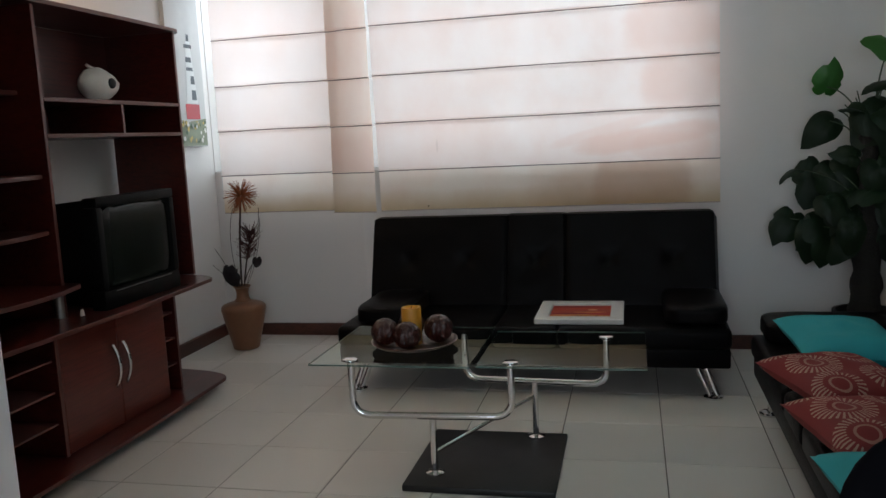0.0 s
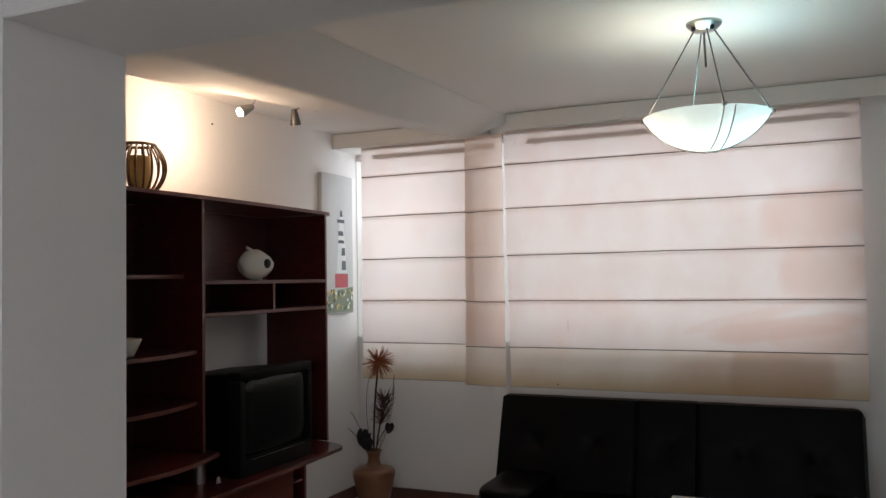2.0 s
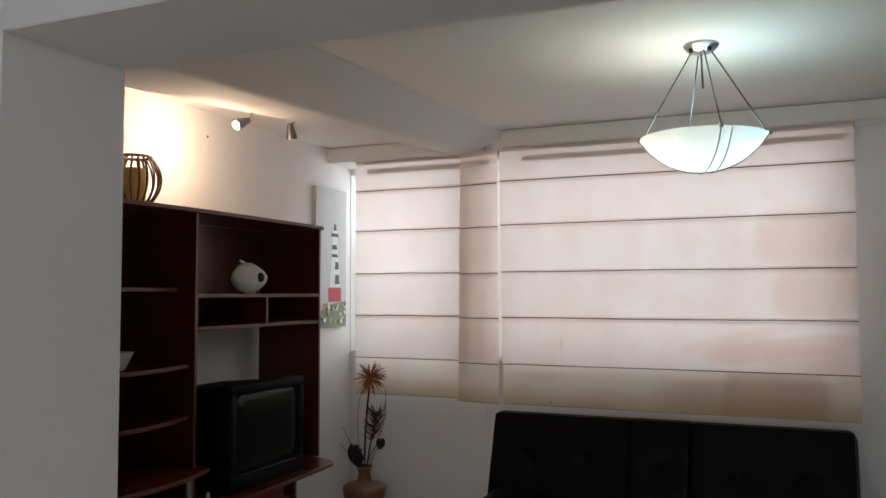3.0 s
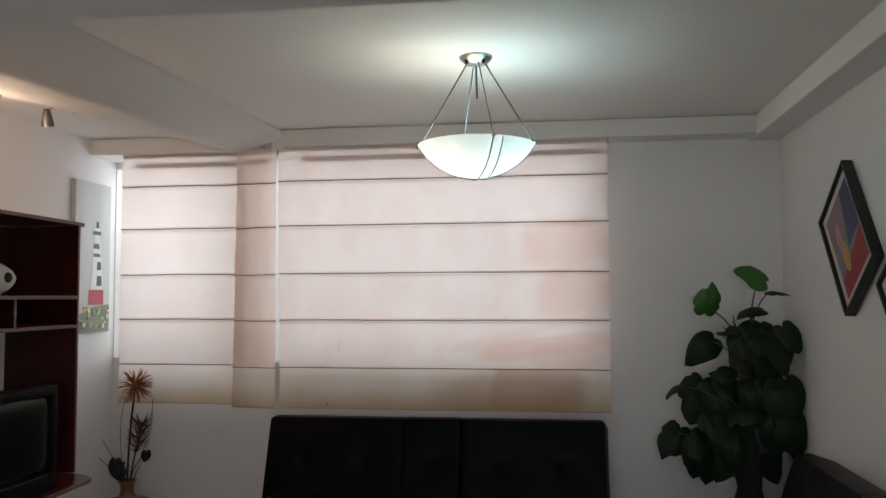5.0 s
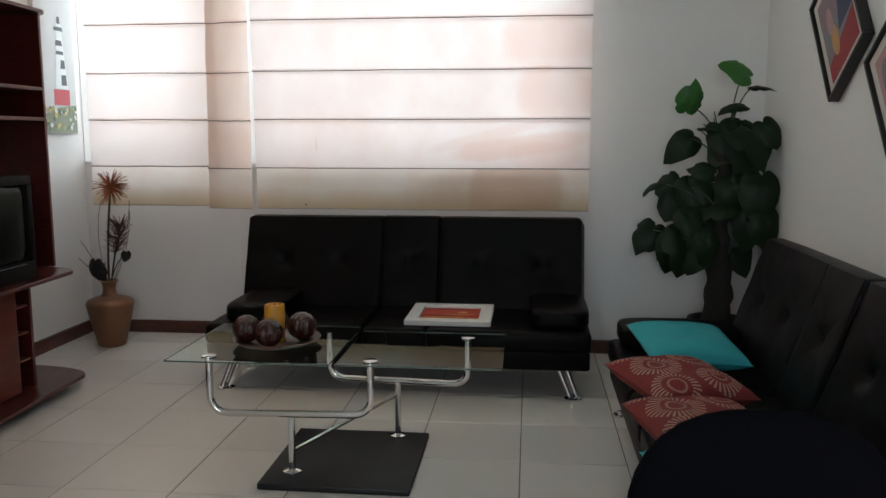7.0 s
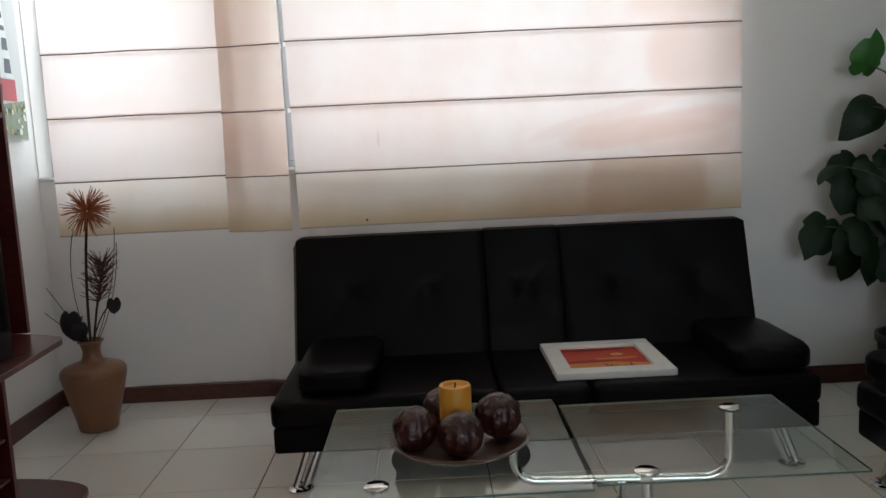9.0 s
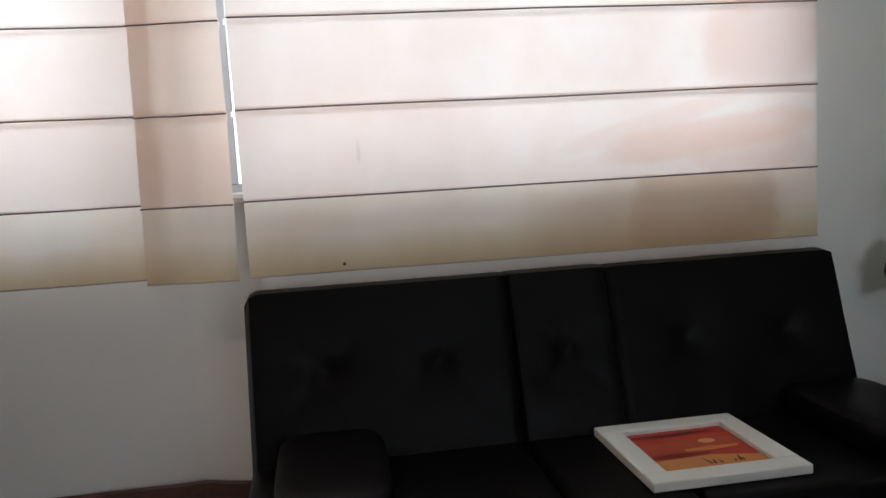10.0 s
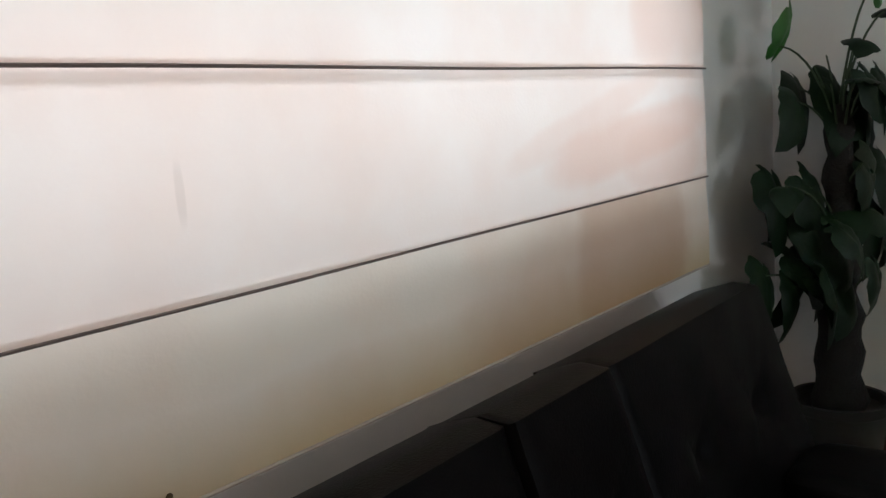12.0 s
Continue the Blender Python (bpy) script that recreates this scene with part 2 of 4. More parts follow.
WAX.node_tree.nodes["Principled BSDF"].inputs["Subsurface Radius"].default_value = (0.02, 0.01, 0.004)
BALL = material("wine_seed_ball", (0.034, 0.006, 0.004), 0.33, vary=0.6, scale=30, bump=0.4, coat=0.15)
PLATE = wood("carved_plate", (0.035, 0.015, 0.010), (0.09, 0.04, 0.025), 0.45)
BAMBOO = wood("bent_cane", (0.10, 0.045, 0.015), (0.22, 0.11, 0.04), 0.5)
PARCH = material("parchment", (0.62, 0.38, 0.12), 0.8, vary=0.15)
BOWL = fabric("frosted_glass", (0.80, 0.84, 0.82), (0.90, 0.96, 0.98), None, 0.36)
LENS = glowing("spot_lens", (1.0, 0.85, 0.6), 5)
POCKET = fabric("rod_pocket_cloth", (0.70, 0.62, 0.56), (0.97, 0.94, 0.925), None, 0.93)
bn, bl = BOWL.node_tree.nodes, BOWL.node_tree.links
clear, both = bn.new("ShaderNodeBsdfTransparent"), bn.new("ShaderNodeMixShader")
clear.inputs[0].default_value = (0.92, 0.97, 0.95, 1)
both.inputs[0].default_value = 0.24
bl.new(bn["Material Output"].inputs[0].links[0].from_socket, both.inputs[1])
bl.new(clear.outputs[0], both.inputs[2])
bl.new(both.outputs[0], bn["Material Output"].inputs[0])

# ---- helpers ----


def mesh_of(name, bm):
    me = bpy.data.meshes.new(name)
    bm.normal_update()
    bm.to_mesh(me)
    bm.free()
    return me


def part(name, bm, mat, parent=None, label="", smooth=True):
    mats = mat if isinstance(mat, (list, tuple)) else [mat]
    me = mesh_of(name, bm)
    for m in mats:
        me.materials.append(m)
    if smooth:
        me.polygons.foreach_set("use_smooth", [True] * len(me.polygons))
        me.set_sharp_from_angle(angle=radians(38))
    ob = new(name, me)
    if parent:
        ob.parent = parent
    if label:
        ob["label"] = label
    return ob


def thing(name, label, category, m=None, group="", kind=""):
    ob = new(name)
    ob.empty_display_size = 0.1
    if m is not None:
        ob.matrix_world = m
    return tagged(ob, label, category, group, kind)


def box(x0, x1, y0, y1, z0, z1, bevel=0.003, seg=1, bm=None):
    bm = bm or bmesh.new()
    c = bmesh.ops.create_cube(bm, size=1.0, matrix=Matrix.LocRotScale(((x0 + x1) / 2, (y0 + y1) / 2, (z0 + z1) / 2), None, (x1 - x0, y1 - y0, z1 - z0)))
    if bevel:
        edges = list({e for v in c["verts"] for e in v.link_edges})
        bmesh.ops.bevel(bm, geom=edges, offset=bevel, segments=seg, profile=0.5, affect="EDGES")
    return bm


def prism(pts, z0, z1, bevel=0.0):
    """An outline in plan, raised from z0 to z1."""
    bm = bmesh.new()
    f = bm.faces.new([bm.verts.new((x, y, z0)) for x, y in pts])
    r = bmesh.ops.extrude_face_region(bm, geom=[f])
    for v in r["geom"]:
        if isinstance(v, bmesh.types.BMVert):
            v.co.z = z1
    bmesh.ops.recalc_face_normals(bm, faces=bm.faces)
    if bevel:
        es = [e for e in bm.edges if abs(e.verts[0].co.z - e.verts[1].co.z) < 1e-6]
        bmesh.ops.bevel(bm, geom=es, offset=bevel, segments=2, profile=0.5, affect="EDGES")
    return bm


def lathe(profile, seg=32, bm=None, cx=0, cy=0, cap=True):
    bm = bm or bmesh.new()
    rings = []
    for r, z in profile:
        rings.append([bm.verts.new((cx + r * math.cos(2 * math.pi * i / seg), cy + r * math.sin(2 * math.pi * i / seg), z)) for i in range(seg)])
    for a, b in zip(rings, rings[1:]):
        for i in range(seg):
            j = (i + 1) % seg
            bm.faces.new((a[i], a[j], b[j], b[i]))
    if cap:
        bm.faces.new(rings[0][::-1])
        bm.faces.new(rings[-1])
    bmesh.ops.recalc_face_normals(bm, faces=bm.faces)
    return bm


def tube(points, r, seg=10, bm=None, r_end=None):
    """A round bar along a line of points."""
    bm = bm or bmesh.new()
    pts = [Vector(p) for p in points]
    rings, side = [], None
    for i, p in enumerate(pts):
        d = (pts[min(i + 1, len(pts) - 1)] - pts[max(i - 1, 0)]).normalized()
        if side is None:
            side = d.orthogonal().normalized()
        side = (side - d * side.dot(d)).normalized()
        up = d.cross(side)
        rr = r if r_end is None else r + (r_end - r) * i / (len(pts) - 1)
        rings.append([bm.verts.new(p + rr * (math.cos(2 * math.pi * k / seg) * side + math.sin(2 * math.pi * k / seg) * up)) for k in range(seg)])
    for a, b in zip(rings, rings[1:]):
        for k in range(seg):
            j = (k + 1) % seg
            bm.faces.new((a[k], a[j], b[j], b[k]))
    bm.faces.new(rings[0][::-1])
    bm.faces.new(rings[-1])
    bmesh.ops.recalc_face_normals(bm, faces=bm.faces)
    return bm


def bend(a, b, c, n=8):
    """A quadratic curve from a by b to c."""
    a, b, c = Vector(a), Vector(b), Vector(c)
    return [(1 - t) ** 2 * a + 2 * t * (1 - t) * b + t * t * c for t in (i / n for i in range(n + 1))]


def superpad(sx, sy, sz, p=3.5, nu=40, nv=20):
    """A stuffed pad: a rounded block of half sizes sx, sy, sz about the origin."""
    bm = bmesh.new()
    bmesh.ops.create_uvsphere(bm, u_segments=nu, v_segments=nv, radius=1)
    for v in bm.verts:
        c = v.co
        k = (abs(c.x) ** p + abs(c.y) ** p + abs(c.z) ** p) ** (1 / p)
        v.co = Vector((c.x * sx, c.y * sy, c.z * sz)) / k
    return bm


# ---- setting ----
XL, XR, CEIL_Z, REAR = -2.58, 1.43, 2.41, -2.6
Y_MAIN, Y_LEFT = 4.38, 4.61


def wall_piece(name, bm, label):
    return tagged(part(name, bm, WALL, smooth=False), label, "wall", kind="structure")


def join_boxes(*boxes):
    bm = bmesh.new()
    for b in boxes:
        box(*b, bevel=0, bm=bm)
    return bm


floor = tagged(part("floor", box(XL - 0.15, XR + 0.15, REAR - 0.15, 4.85, -0.12, -0.003, 0), GROUT, smooth=False), "cream ceramic tile floor with dark grout joints", "floor", kind="structure")
ceiling = tagged(part("ceiling", box(XL - 0.15, XR + 0.15, REAR - 0.15, 4.85, CEIL_Z, CEIL_Z + 0.12, 0), CEIL, smooth=False), "plain off-white painted plaster ceiling", "ceiling", kind="structure")
wall_piece("wall_west", box(XL - 0.15, XL, REAR - 0.15, 4.85, 0, CEIL_Z, 0), "white painted plaster side wall")
wall_piece("wall_east", box(XR, XR + 0.15, REAR - 0.15, 4.85, 0, CEIL_Z, 0), "off-white painted plaster side wall with framed prints")
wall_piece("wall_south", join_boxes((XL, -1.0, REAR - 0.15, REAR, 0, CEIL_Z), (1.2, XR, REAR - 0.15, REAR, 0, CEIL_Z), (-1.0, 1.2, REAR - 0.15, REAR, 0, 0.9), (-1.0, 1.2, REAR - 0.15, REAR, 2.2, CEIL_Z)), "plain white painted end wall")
# main window wall: x from -1.46, opening -1.43 .. 0.43
wall_piece("wall_north", join_boxes((-1.33, XR, Y_MAIN, 4.62, 0, WIN_Z0 - 0.012), (-1.46, XR, Y_MAIN, 4.62, WIN_Z0 - 0.012, WIN_Z0), (-1.46, XR, Y_MAIN, 4.62, WIN_Z1, CEIL_Z),
                                    (0.43, XR, Y_MAIN, 4.62, WIN_Z0, WIN_Z1), (-1.46, -1.43, Y_MAIN, 4.62, WIN_Z0, WIN_Z1)), "white window wall with wide opening")
wall_piece("wall_north_2", join_boxes((XL, -1.59, Y_LEFT, 4.82, 0, WIN_Z0), (XL, -1.59, Y_LEFT, 4.82, WIN_Z1, CEIL_Z),
                                      (-1.68, -1.59, Y_LEFT, 4.82, WIN_Z0, WIN_Z1), (XL, -2.575, Y_LEFT, 4.82, WIN_Z0, WIN_Z1)), "white set-back window wall")
wall_piece("wall_pier", prism([(-1.59, 4.82), (-1.59, 4.60), (-1.463, 4.42), (-1.463, 4.82)], WIN_Z0 - 0.012, CEIL_Z), "white slanted pier between two windows")
wall_piece("wall_pier_2", prism([(-1.592, 4.607), (-1.33, 4.53), (-1.33, 4.70), (-1.592, 4.70)], 0, WIN_Z0 - 0.013), "white slanted wall return under the window")
# wall between the two rooms, with its wide opening
wall_piece("wall_partition", box(XL, -1.27, 0.89, 1.23, 0, CEIL_Z, 0.004), "white partition wall end beside wide opening")
wall_piece("wall_lintel", box(-1.27, XR, 0.891, 1.229, 2.003, CEIL_Z, 0.004), "white lintel over the wide opening")


def beam(name, pts, z0, label):
    return tagged(part(name, prism(pts, z0, CEIL_Z - 0.002, 0.004), CEIL, smooth=False), label, "beam", kind="structure")


beam("beam_window", [(-1.34, 4.20), (1.27, 4.20), (1.27, 4.38), (-1.34, 4.38)], 2.312, "off-white boxed beam above wide blind")
beam("beam_east", [(1.27, 1.23), (XR, 1.23), (XR, 4.38), (1.27, 4.38)], 2.30, "off-white boxed beam along side wall")
def sloped_beam(name, low, high, z0, label):
    """A boxed beam with a leaning side: low and high are its outlines below and at the ceiling."""
    bm = bmesh.new()
    a, b = [bm.verts.new((x, y, z0)) for x, y in low], [bm.verts.new((x, y, CEIL_Z - 0.002)) for x, y in high]
    bm.faces.new(a)
    bm.faces.new(b)
    for k in range(4):
        m = (k + 1) % 4
        bm.faces.new((a[k], a[m], b[m], b[k]))
    bmesh.ops.recalc_face_normals(bm, faces=bm.faces)
    bmesh.ops.bevel(bm, geom=[bm.edges.get((a[0], a[1]))], offset=0.03, segments=4, profile=0.5, affect="EDGES")
    return tagged(part(name, bm, CEIL), label, "beam", kind="structure")


sloped_beam("beam_alcove", [(-2.07, 1.235), (-1.60, 4.28), (-1.66, 4.29), (-2.565, 1.235)], [(-1.53, 1.235), (-1.345, 4.375), (-1.60, 4.33), (-2.565, 1.235)], 2.302, "off-white wedge-shaped ceiling beam with leaning side")
beam("beam_window_2", [(XL, 4.31), (-1.66, 4.31), (-1.60, 4.34), (-1.58, 4.61), (XL, 4.61)], 2.312, "off-white boxed beam above narrow blind")


def skirting(name, pts):
    """A wooden board along a wall; the points run along its face on the wall."""
    bm = bmesh.new()
    for (x0, y0), (x1, y1) in zip(pts, pts[1:]):
        d = Vector((x1 - x0, y1 - y0, 0))
        n = Vector((d.y, -d.x, 0)).normalized() * 0.014
        m = 10
        low, high, top, wallside = [], [], [], []
        for i in range(m + 1):
            p = Vector((x0, y0, 0)) + d * i / m
            h = 0.078 + 0.004 * noise.noise(p * 6)
            low.append(bm.verts.new(p + n))
            high.append(bm.verts.new(p + n + Vector((0, 0, h - 0.006))))
            top.append(bm.verts.new(p + n * 0.6 + Vector((0, 0, h))))
            wallside.append(bm.verts.new(p + Vector((0, 0, h))))
        for a, b in ((low, high), (high, top), (top, wallside)):
            for i in range(m):
                bm.faces.new((a[i], a[i + 1], b[i + 1], b[i]))
    bmesh.ops.recalc_face_normals(bm, faces=bm.faces)
    return tagged(part(name, bm, SKIRT), "dark reddish-brown wooden baseboard with rough paint edge", "baseboard", kind="structure")


skirting("baseboard", [(XL, 1.24), (XL, 4.60)])
skirting("baseboard_2", [(XL, 4.605), (-1.592, 4.603), (-1.332, 4.527)])
skirting("baseboard_4", [(-1.33, 4.378), (XR, 4.378)])
skirting("baseboard_3", [(XR, 4.37), (XR, 1.0)])


def window(name, x0, x1, y, panes):
    w = thing(name, "aluminium sliding window with clear panes behind blind", "window", kind="structure")
    z0, z1, f = WIN_Z0, WIN_Z1, 0.04
    for a in (box(x0, x1, y, y + 0.05, z0, z0 + f), box(x0, x1, y, y + 0.05, z1 - f, z1), box(x0, x0 + f, y + 0.002, y + 0.048, z0 + f, z1 - f),
              box(x1 - f, x1, y + 0.002, y + 0.048, z0 + f, z1 - f)):
        part("window_frame", a, ALU, w)
    step = (x1 - x0 - 2 * f) / panes
    for i in range(panes):
        a = x0 + f + step * i
        p = part("pane", box(a + 0.002, a + step - 0.002, y + 0.02, y + 0.026, z0 + f, z1 - f, 0), PANE, w)
        p.visible_shadow = False
        if i:
            part("window_frame", box(a - 0.02, a + 0.02, y + 0.03, y + 0.046, z0 + f, z1 - f), ALU, w)


window("window_1", -1.43, 0.43, 4.54, 3)
window("window_2", -2.575, -1.68, 4.75, 2)
tagged(part("window_sill", box(-1.43, 0.43, Y_MAIN - 0.012, 4.54, WIN_Z0 - 0.002, WIN_Z0 + 0.012, 0.003), WHITE), "white painted window sill", "sill", kind="structure")
tagged(part("window_sill_2", box(-2.575, -1.68, Y_LEFT - 0.012, 4.75, WIN_Z0 - 0.002, WIN_Z0 + 0.012, 0.003), WHITE), "white painted window sill", "sill", kind="structure")

# Added rear window, never in view: it holds the opening of the fill lamp.
w3 = thing("window_3", "unseen aluminium window added in the rear room for fill light", "window", kind="structure")
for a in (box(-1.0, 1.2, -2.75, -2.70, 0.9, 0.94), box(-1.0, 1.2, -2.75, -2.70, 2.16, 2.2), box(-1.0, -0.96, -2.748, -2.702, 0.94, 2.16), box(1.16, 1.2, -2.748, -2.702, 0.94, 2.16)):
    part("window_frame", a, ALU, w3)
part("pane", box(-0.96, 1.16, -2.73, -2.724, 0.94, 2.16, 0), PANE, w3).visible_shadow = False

# bright haze of the sky far outside the windows
bd = bmesh.new()
bd.faces.new([bd.verts.new(p) for p in ((-60, 70, -30), (60, 70, -30), (60, 70, 50), (-60, 70, 50))])
tagged(part("backdrop", bd, glowing("bright_sky", (1.0, 1.0, 1.0), 2.5), smooth=False), "overexposed white sky outside the windows", "backdrop", kind="structure")

# ---- blinds ----
SEAMS = [0.0, 0.227, 0.495, 0.760, 1.034, 1.292, 1.482]


def blind(name, label, a, b, bottom, seed, lean=0.0, droop=0.0, cloth=CLOTH, hem=HEM):
    """A flat folded blind hung between plan points a and b. lean: how far the left edge swings out at the hem."""
    (ax, ay), (bx, by) = a, b
    t = thing(name, label, "blind", Matrix.Translation((ax, ay, bottom)) @ Matrix.Rotation(math.atan2(by - ay, bx - ax), 4, "Z"))
    w = math.hypot(bx - ax, by - ay)
    rnd = random.Random(seed)
    for k, (z0, z1) in enumerate(zip(SEAMS, SEAMS[1:])):
        bm = bmesh.new()
        nx, nz = 24, 6
        grid = []
        for j in range(nz + 1):
            row = []
            v = j / nz
            z = z0 + 0.001 + (z1 - z0 + 0.008) * v
            for i in range(nx + 1):
                u = i / nx
                bulge = -0.004 * math.sin(math.pi * v) - 0.005 * (1 - v)
                wav = 0.004 * noise.noise((u * w * 2.2, z * 3, seed)) + 0.002 * math.sin(u * w * 2.4 + k)
                x = u * w + lean * (1 - u) * (1 - z / 1.482)
                dz = droop * (1 - u) * (1 - z / 1.482) + 0.003 * noise.noise((u * 3, k, seed))
                row.append(bm.verts.new((x, bulge + wav, z + dz)))
            grid.append(row)
        for j in range(nz):
            for i in range(nx):
                bm.faces.new((grid[j][i], grid[j][i + 1], grid[j + 1][i + 1], grid[j + 1][i]))
        part("cloth_panel", bm, hem if k == 0 else cloth, t)
        band = bmesh.new()
        b0 = [band.verts.new((i * w / 8, 0.009, z1 - 0.018 + 0.001 * math.sin(i * 1.3))) for i in range(9)]
        b1 = [band.verts.new((i * w / 8, 0.009, z1 - 0.001)) for i in range(9)]
        for i in range(8):
            band.faces.new((b0[i], b0[i + 1], b1[i + 1], b1[i]))
        if k:
            part("rod_pocket", band, POCKET, t)
        else:
            band.free()
        if k:
            zz = lambda u: z0 + droop * (1 - u) * (1 - z0 / 1.482)
            pts = [(u * w + lean * (1 - u) * (1 - z0 / 1.482), -0.0095 + 0.004 * noise.noise((u * w * 2.2, z0 * 3, seed)), zz(u) + 0.003 * noise.noise((u * 3, k, seed))) for u in (i / 12 for i in range(13))]
            part("fold_rod", tube(pts, 0.0024, 6), ROD, t)
    pts = [(u * w + lean * (1 - u), -0.006, droop * (1 - u) + 0.003 * noise.noise((u * 3, 0, seed))) for u in (i / 12 for i in range(13))]
    part("hem_bar", tube(pts, 0.003, 6), RAIL, t)
    part("head_rail", box(-0.004, w + 0.004, 0.004, 0.045, 1.462, 1.488, 0.003), RAIL, t, "brown-grey metal head rail")
    part("fabric_strip", box(0.05 * w + 0.05, w - 0.05, 0.006, 0.010, 1.40, 1.43, 0), RAIL, t)
    return t


blind("roman_blind", "wide cream folded fabric blind, yellowed and blotched along the hem", (-1.372, 4.250), (0.497, 4.252), 0.824, 3, 0.02, 0.0, CLOTH_WIDE, HEM_WIDE)
blind("roman_blind", "cream folded fabric blind over narrow window", (-2.395, 4.362), (-1.615, 4.358), 0.826, 11)
blind("roman_blind", "narrow beige folded fabric blind before the pier", (-1.640, 4.305), (-1.385, 4.262), 0.818, 23, -0.02, 0.0, CLOTH_PIER)

wide = bpy.data.objects["roman_blind"]
spot = lathe([(0.0, 0.0), (0.005, 0.0), (0.004, 0.0006), (0.0, 0.0006)], 10, cap=False)
part("burn_mark", spot, material("burn_mark_brown", (0.09, 0.055, 0.02), 0.9), wide, "small brown burn mark").matrix_local = pose(0.30, -0.0105, 0.022, 90, 0, 0)

# ---- sofas ----


def tufted_panel(x0, x1, buttons, foot, head, thick, z_raise=0.0, mat=LEATHER):
    """A stuffed back panel from the point foot to head in (y, z), with pulled-in buttons given as (x, height share)."""
    bm = bmesh.new()
    (fy, fz), (hy, hz) = foot, head
    d = Vector((0, hy - fy, hz - fz))
    n = Vector((0, -d.z, d.y)).normalized()
    nx, ny = 44, 26
    rows = []
    for j in range(ny + 1):
        v = j / ny
        row = []
        for i in range(nx + 1):
            u = i / nx
            x = x0 + (x1 - x0) * u
            ex = min(x + 0.92, 0.92 - x)
            inner = min(abs(x - x0) if x0 > -0.9 else 9, abs(x1 - x) if x1 < 0.9 else 9)
            ez = min(v, 1 - v) * d.length
            r = 0.022
            puff = thick * 0.5 * (min(1, 1 - (1 - min(1, ex / r)) ** 2) ** 0.5) * (min(1, 1 - (1 - min(1, ez / r)) ** 2) ** 0.5)
            for bx, bv in buttons:
                dist = math.hypot(x - bx, (v - bv) * d.length)
                puff -= 0.015 * math.exp(-(dist / 0.035) ** 2) + 0.007 * math.exp(-(dist / 0.10) ** 2)
                puff -= 0.006 * math.exp(-((abs(x - bx) - abs(v - bv) * d.length) / 0.010) ** 2) * math.exp(-(dist / 0.13) ** 2)
            puff -= 0.009 * math.exp(-(inner / 0.004) ** 2) + 0.003 * math.exp(-(inner / 0.02) ** 2)
            rr = 0.045
            short = rr - math.sqrt(max(0, rr * rr - (rr - ex) ** 2)) if ex < rr else 0
            vv = v * (1 - short / d.length)
            puff += 0.003 * noise.noise((x * 9, v * 6, 2))
            row.append(bm.verts.new(Vector((x, fy, fz)) + d * vv + n * (puff + z_raise)))
        rows.append(row)
    back = []
    for j in (0, ny):
        back.append([bm.verts.new(v.co - n * thick) for v in rows[j]])
    for j in range(ny):
        for i in range(nx):
            bm.faces.new((rows[j][i], rows[j][i + 1], rows[j + 1][i + 1], rows[j + 1][i]))
    for i in range(nx):
        bm.faces.new((back[0][i], back[0][i + 1], rows[0][i + 1], rows[0][i]))
        bm.faces.new((rows[ny][i], rows[ny][i + 1], back[1][i + 1], back[1][i]))
        bm.faces.new((back[1][i], back[1][i + 1], back[0][i + 1], back[0][i]))
    bm.faces.new([back[0][0]] + [r[0] for r in rows] + [back[1][0]])
    bm.faces.new([back[0][-1]] + [r[-1] for r in rows] + [back[1][-1]])
    bmesh.ops.recalc_face_normals(bm, faces=bm.faces)
    return bm


def sofa(label, m):
    s = thing("sofa_bed", label, "sofa", m, "black sofa beds")
    foot, head = (0.545, 0.30), (0.712, 0.797)
    part("back_cushion", tufted_panel(-0.92, -0.1525, [(-0.70, 0.5), (-0.38, 0.5)], foot, head, 0.10), LEATHER, s)
    part("back_console", tufted_panel(-0.152, 0.1515, [(0.0, 0.5)], foot, head, 0.10, 0.009), LEATHER, s, "fold-down centre console")
    part("back_cushion", tufted_panel(0.152, 0.92, [(0.38, 0.5), (0.70, 0.5)], foot, head, 0.10), LEATHER, s)
    for x0, x1 in ((-0.92, -0.155), (-0.152, 0.150), (0.153, 0.92)):
        b = box(x0, x1, 0.0, 0.56, 0.235, 0.335, 0.028, 4)
        part("seat_cushion", b, LEATHER, s)
    part("seat_frame", box(-0.915, 0.915, 0.012, 0.60, 0.15, 0.24, 0.012, 2), LEATHER, s)
    for sx in (-1, 1):
        pad = superpad(0.140, 0.25, 0.047, 6)
        bmesh.ops.translate(pad, verts=pad.verts, vec=(0.775 if sx > 0 else -0.70, 0.285, 0.380))
        part("armrest", pad, LEATHER, s)
        for yy in (0.07, 0.53):
            lg = bmesh.new()
            for o in (-0.016, 0.016):
                tube([(sx * 0.79 + o * 1.2, yy + 0.015, 0.155), (sx * 0.845 + o, yy, 0.012)], 0.013, 12, lg)
            leg = part("leg", lg, CHROME, s, "splayed twin-tube chrome leg")
            part("foot", lathe([(0.0, 0.001), (0.044, 0.001), (0.044, 0.009), (0.036, 0.014), (0.0, 0.014)], 24, cx=sx * 0.845, cy=yy, cap=False), CHROME, leg)
    return s


main_sofa = sofa("black leatherette sofa bed with tufted back below the blinds", pose(-0.45, 3.45, 0))
side_sofa = copy_thing(main_sofa, pose(0.535, 2.47, 0, 0, 0, -90))
for c in side_sofa.children:
    if c.name.startswith("armrest") and min(v.co.x for v in c.data.vertices) < 0:
        c.location.x = -0.13
side_sofa["label"] = "black leatherette sofa bed along side wall, strewn with cushions"

# ---- cushions ----


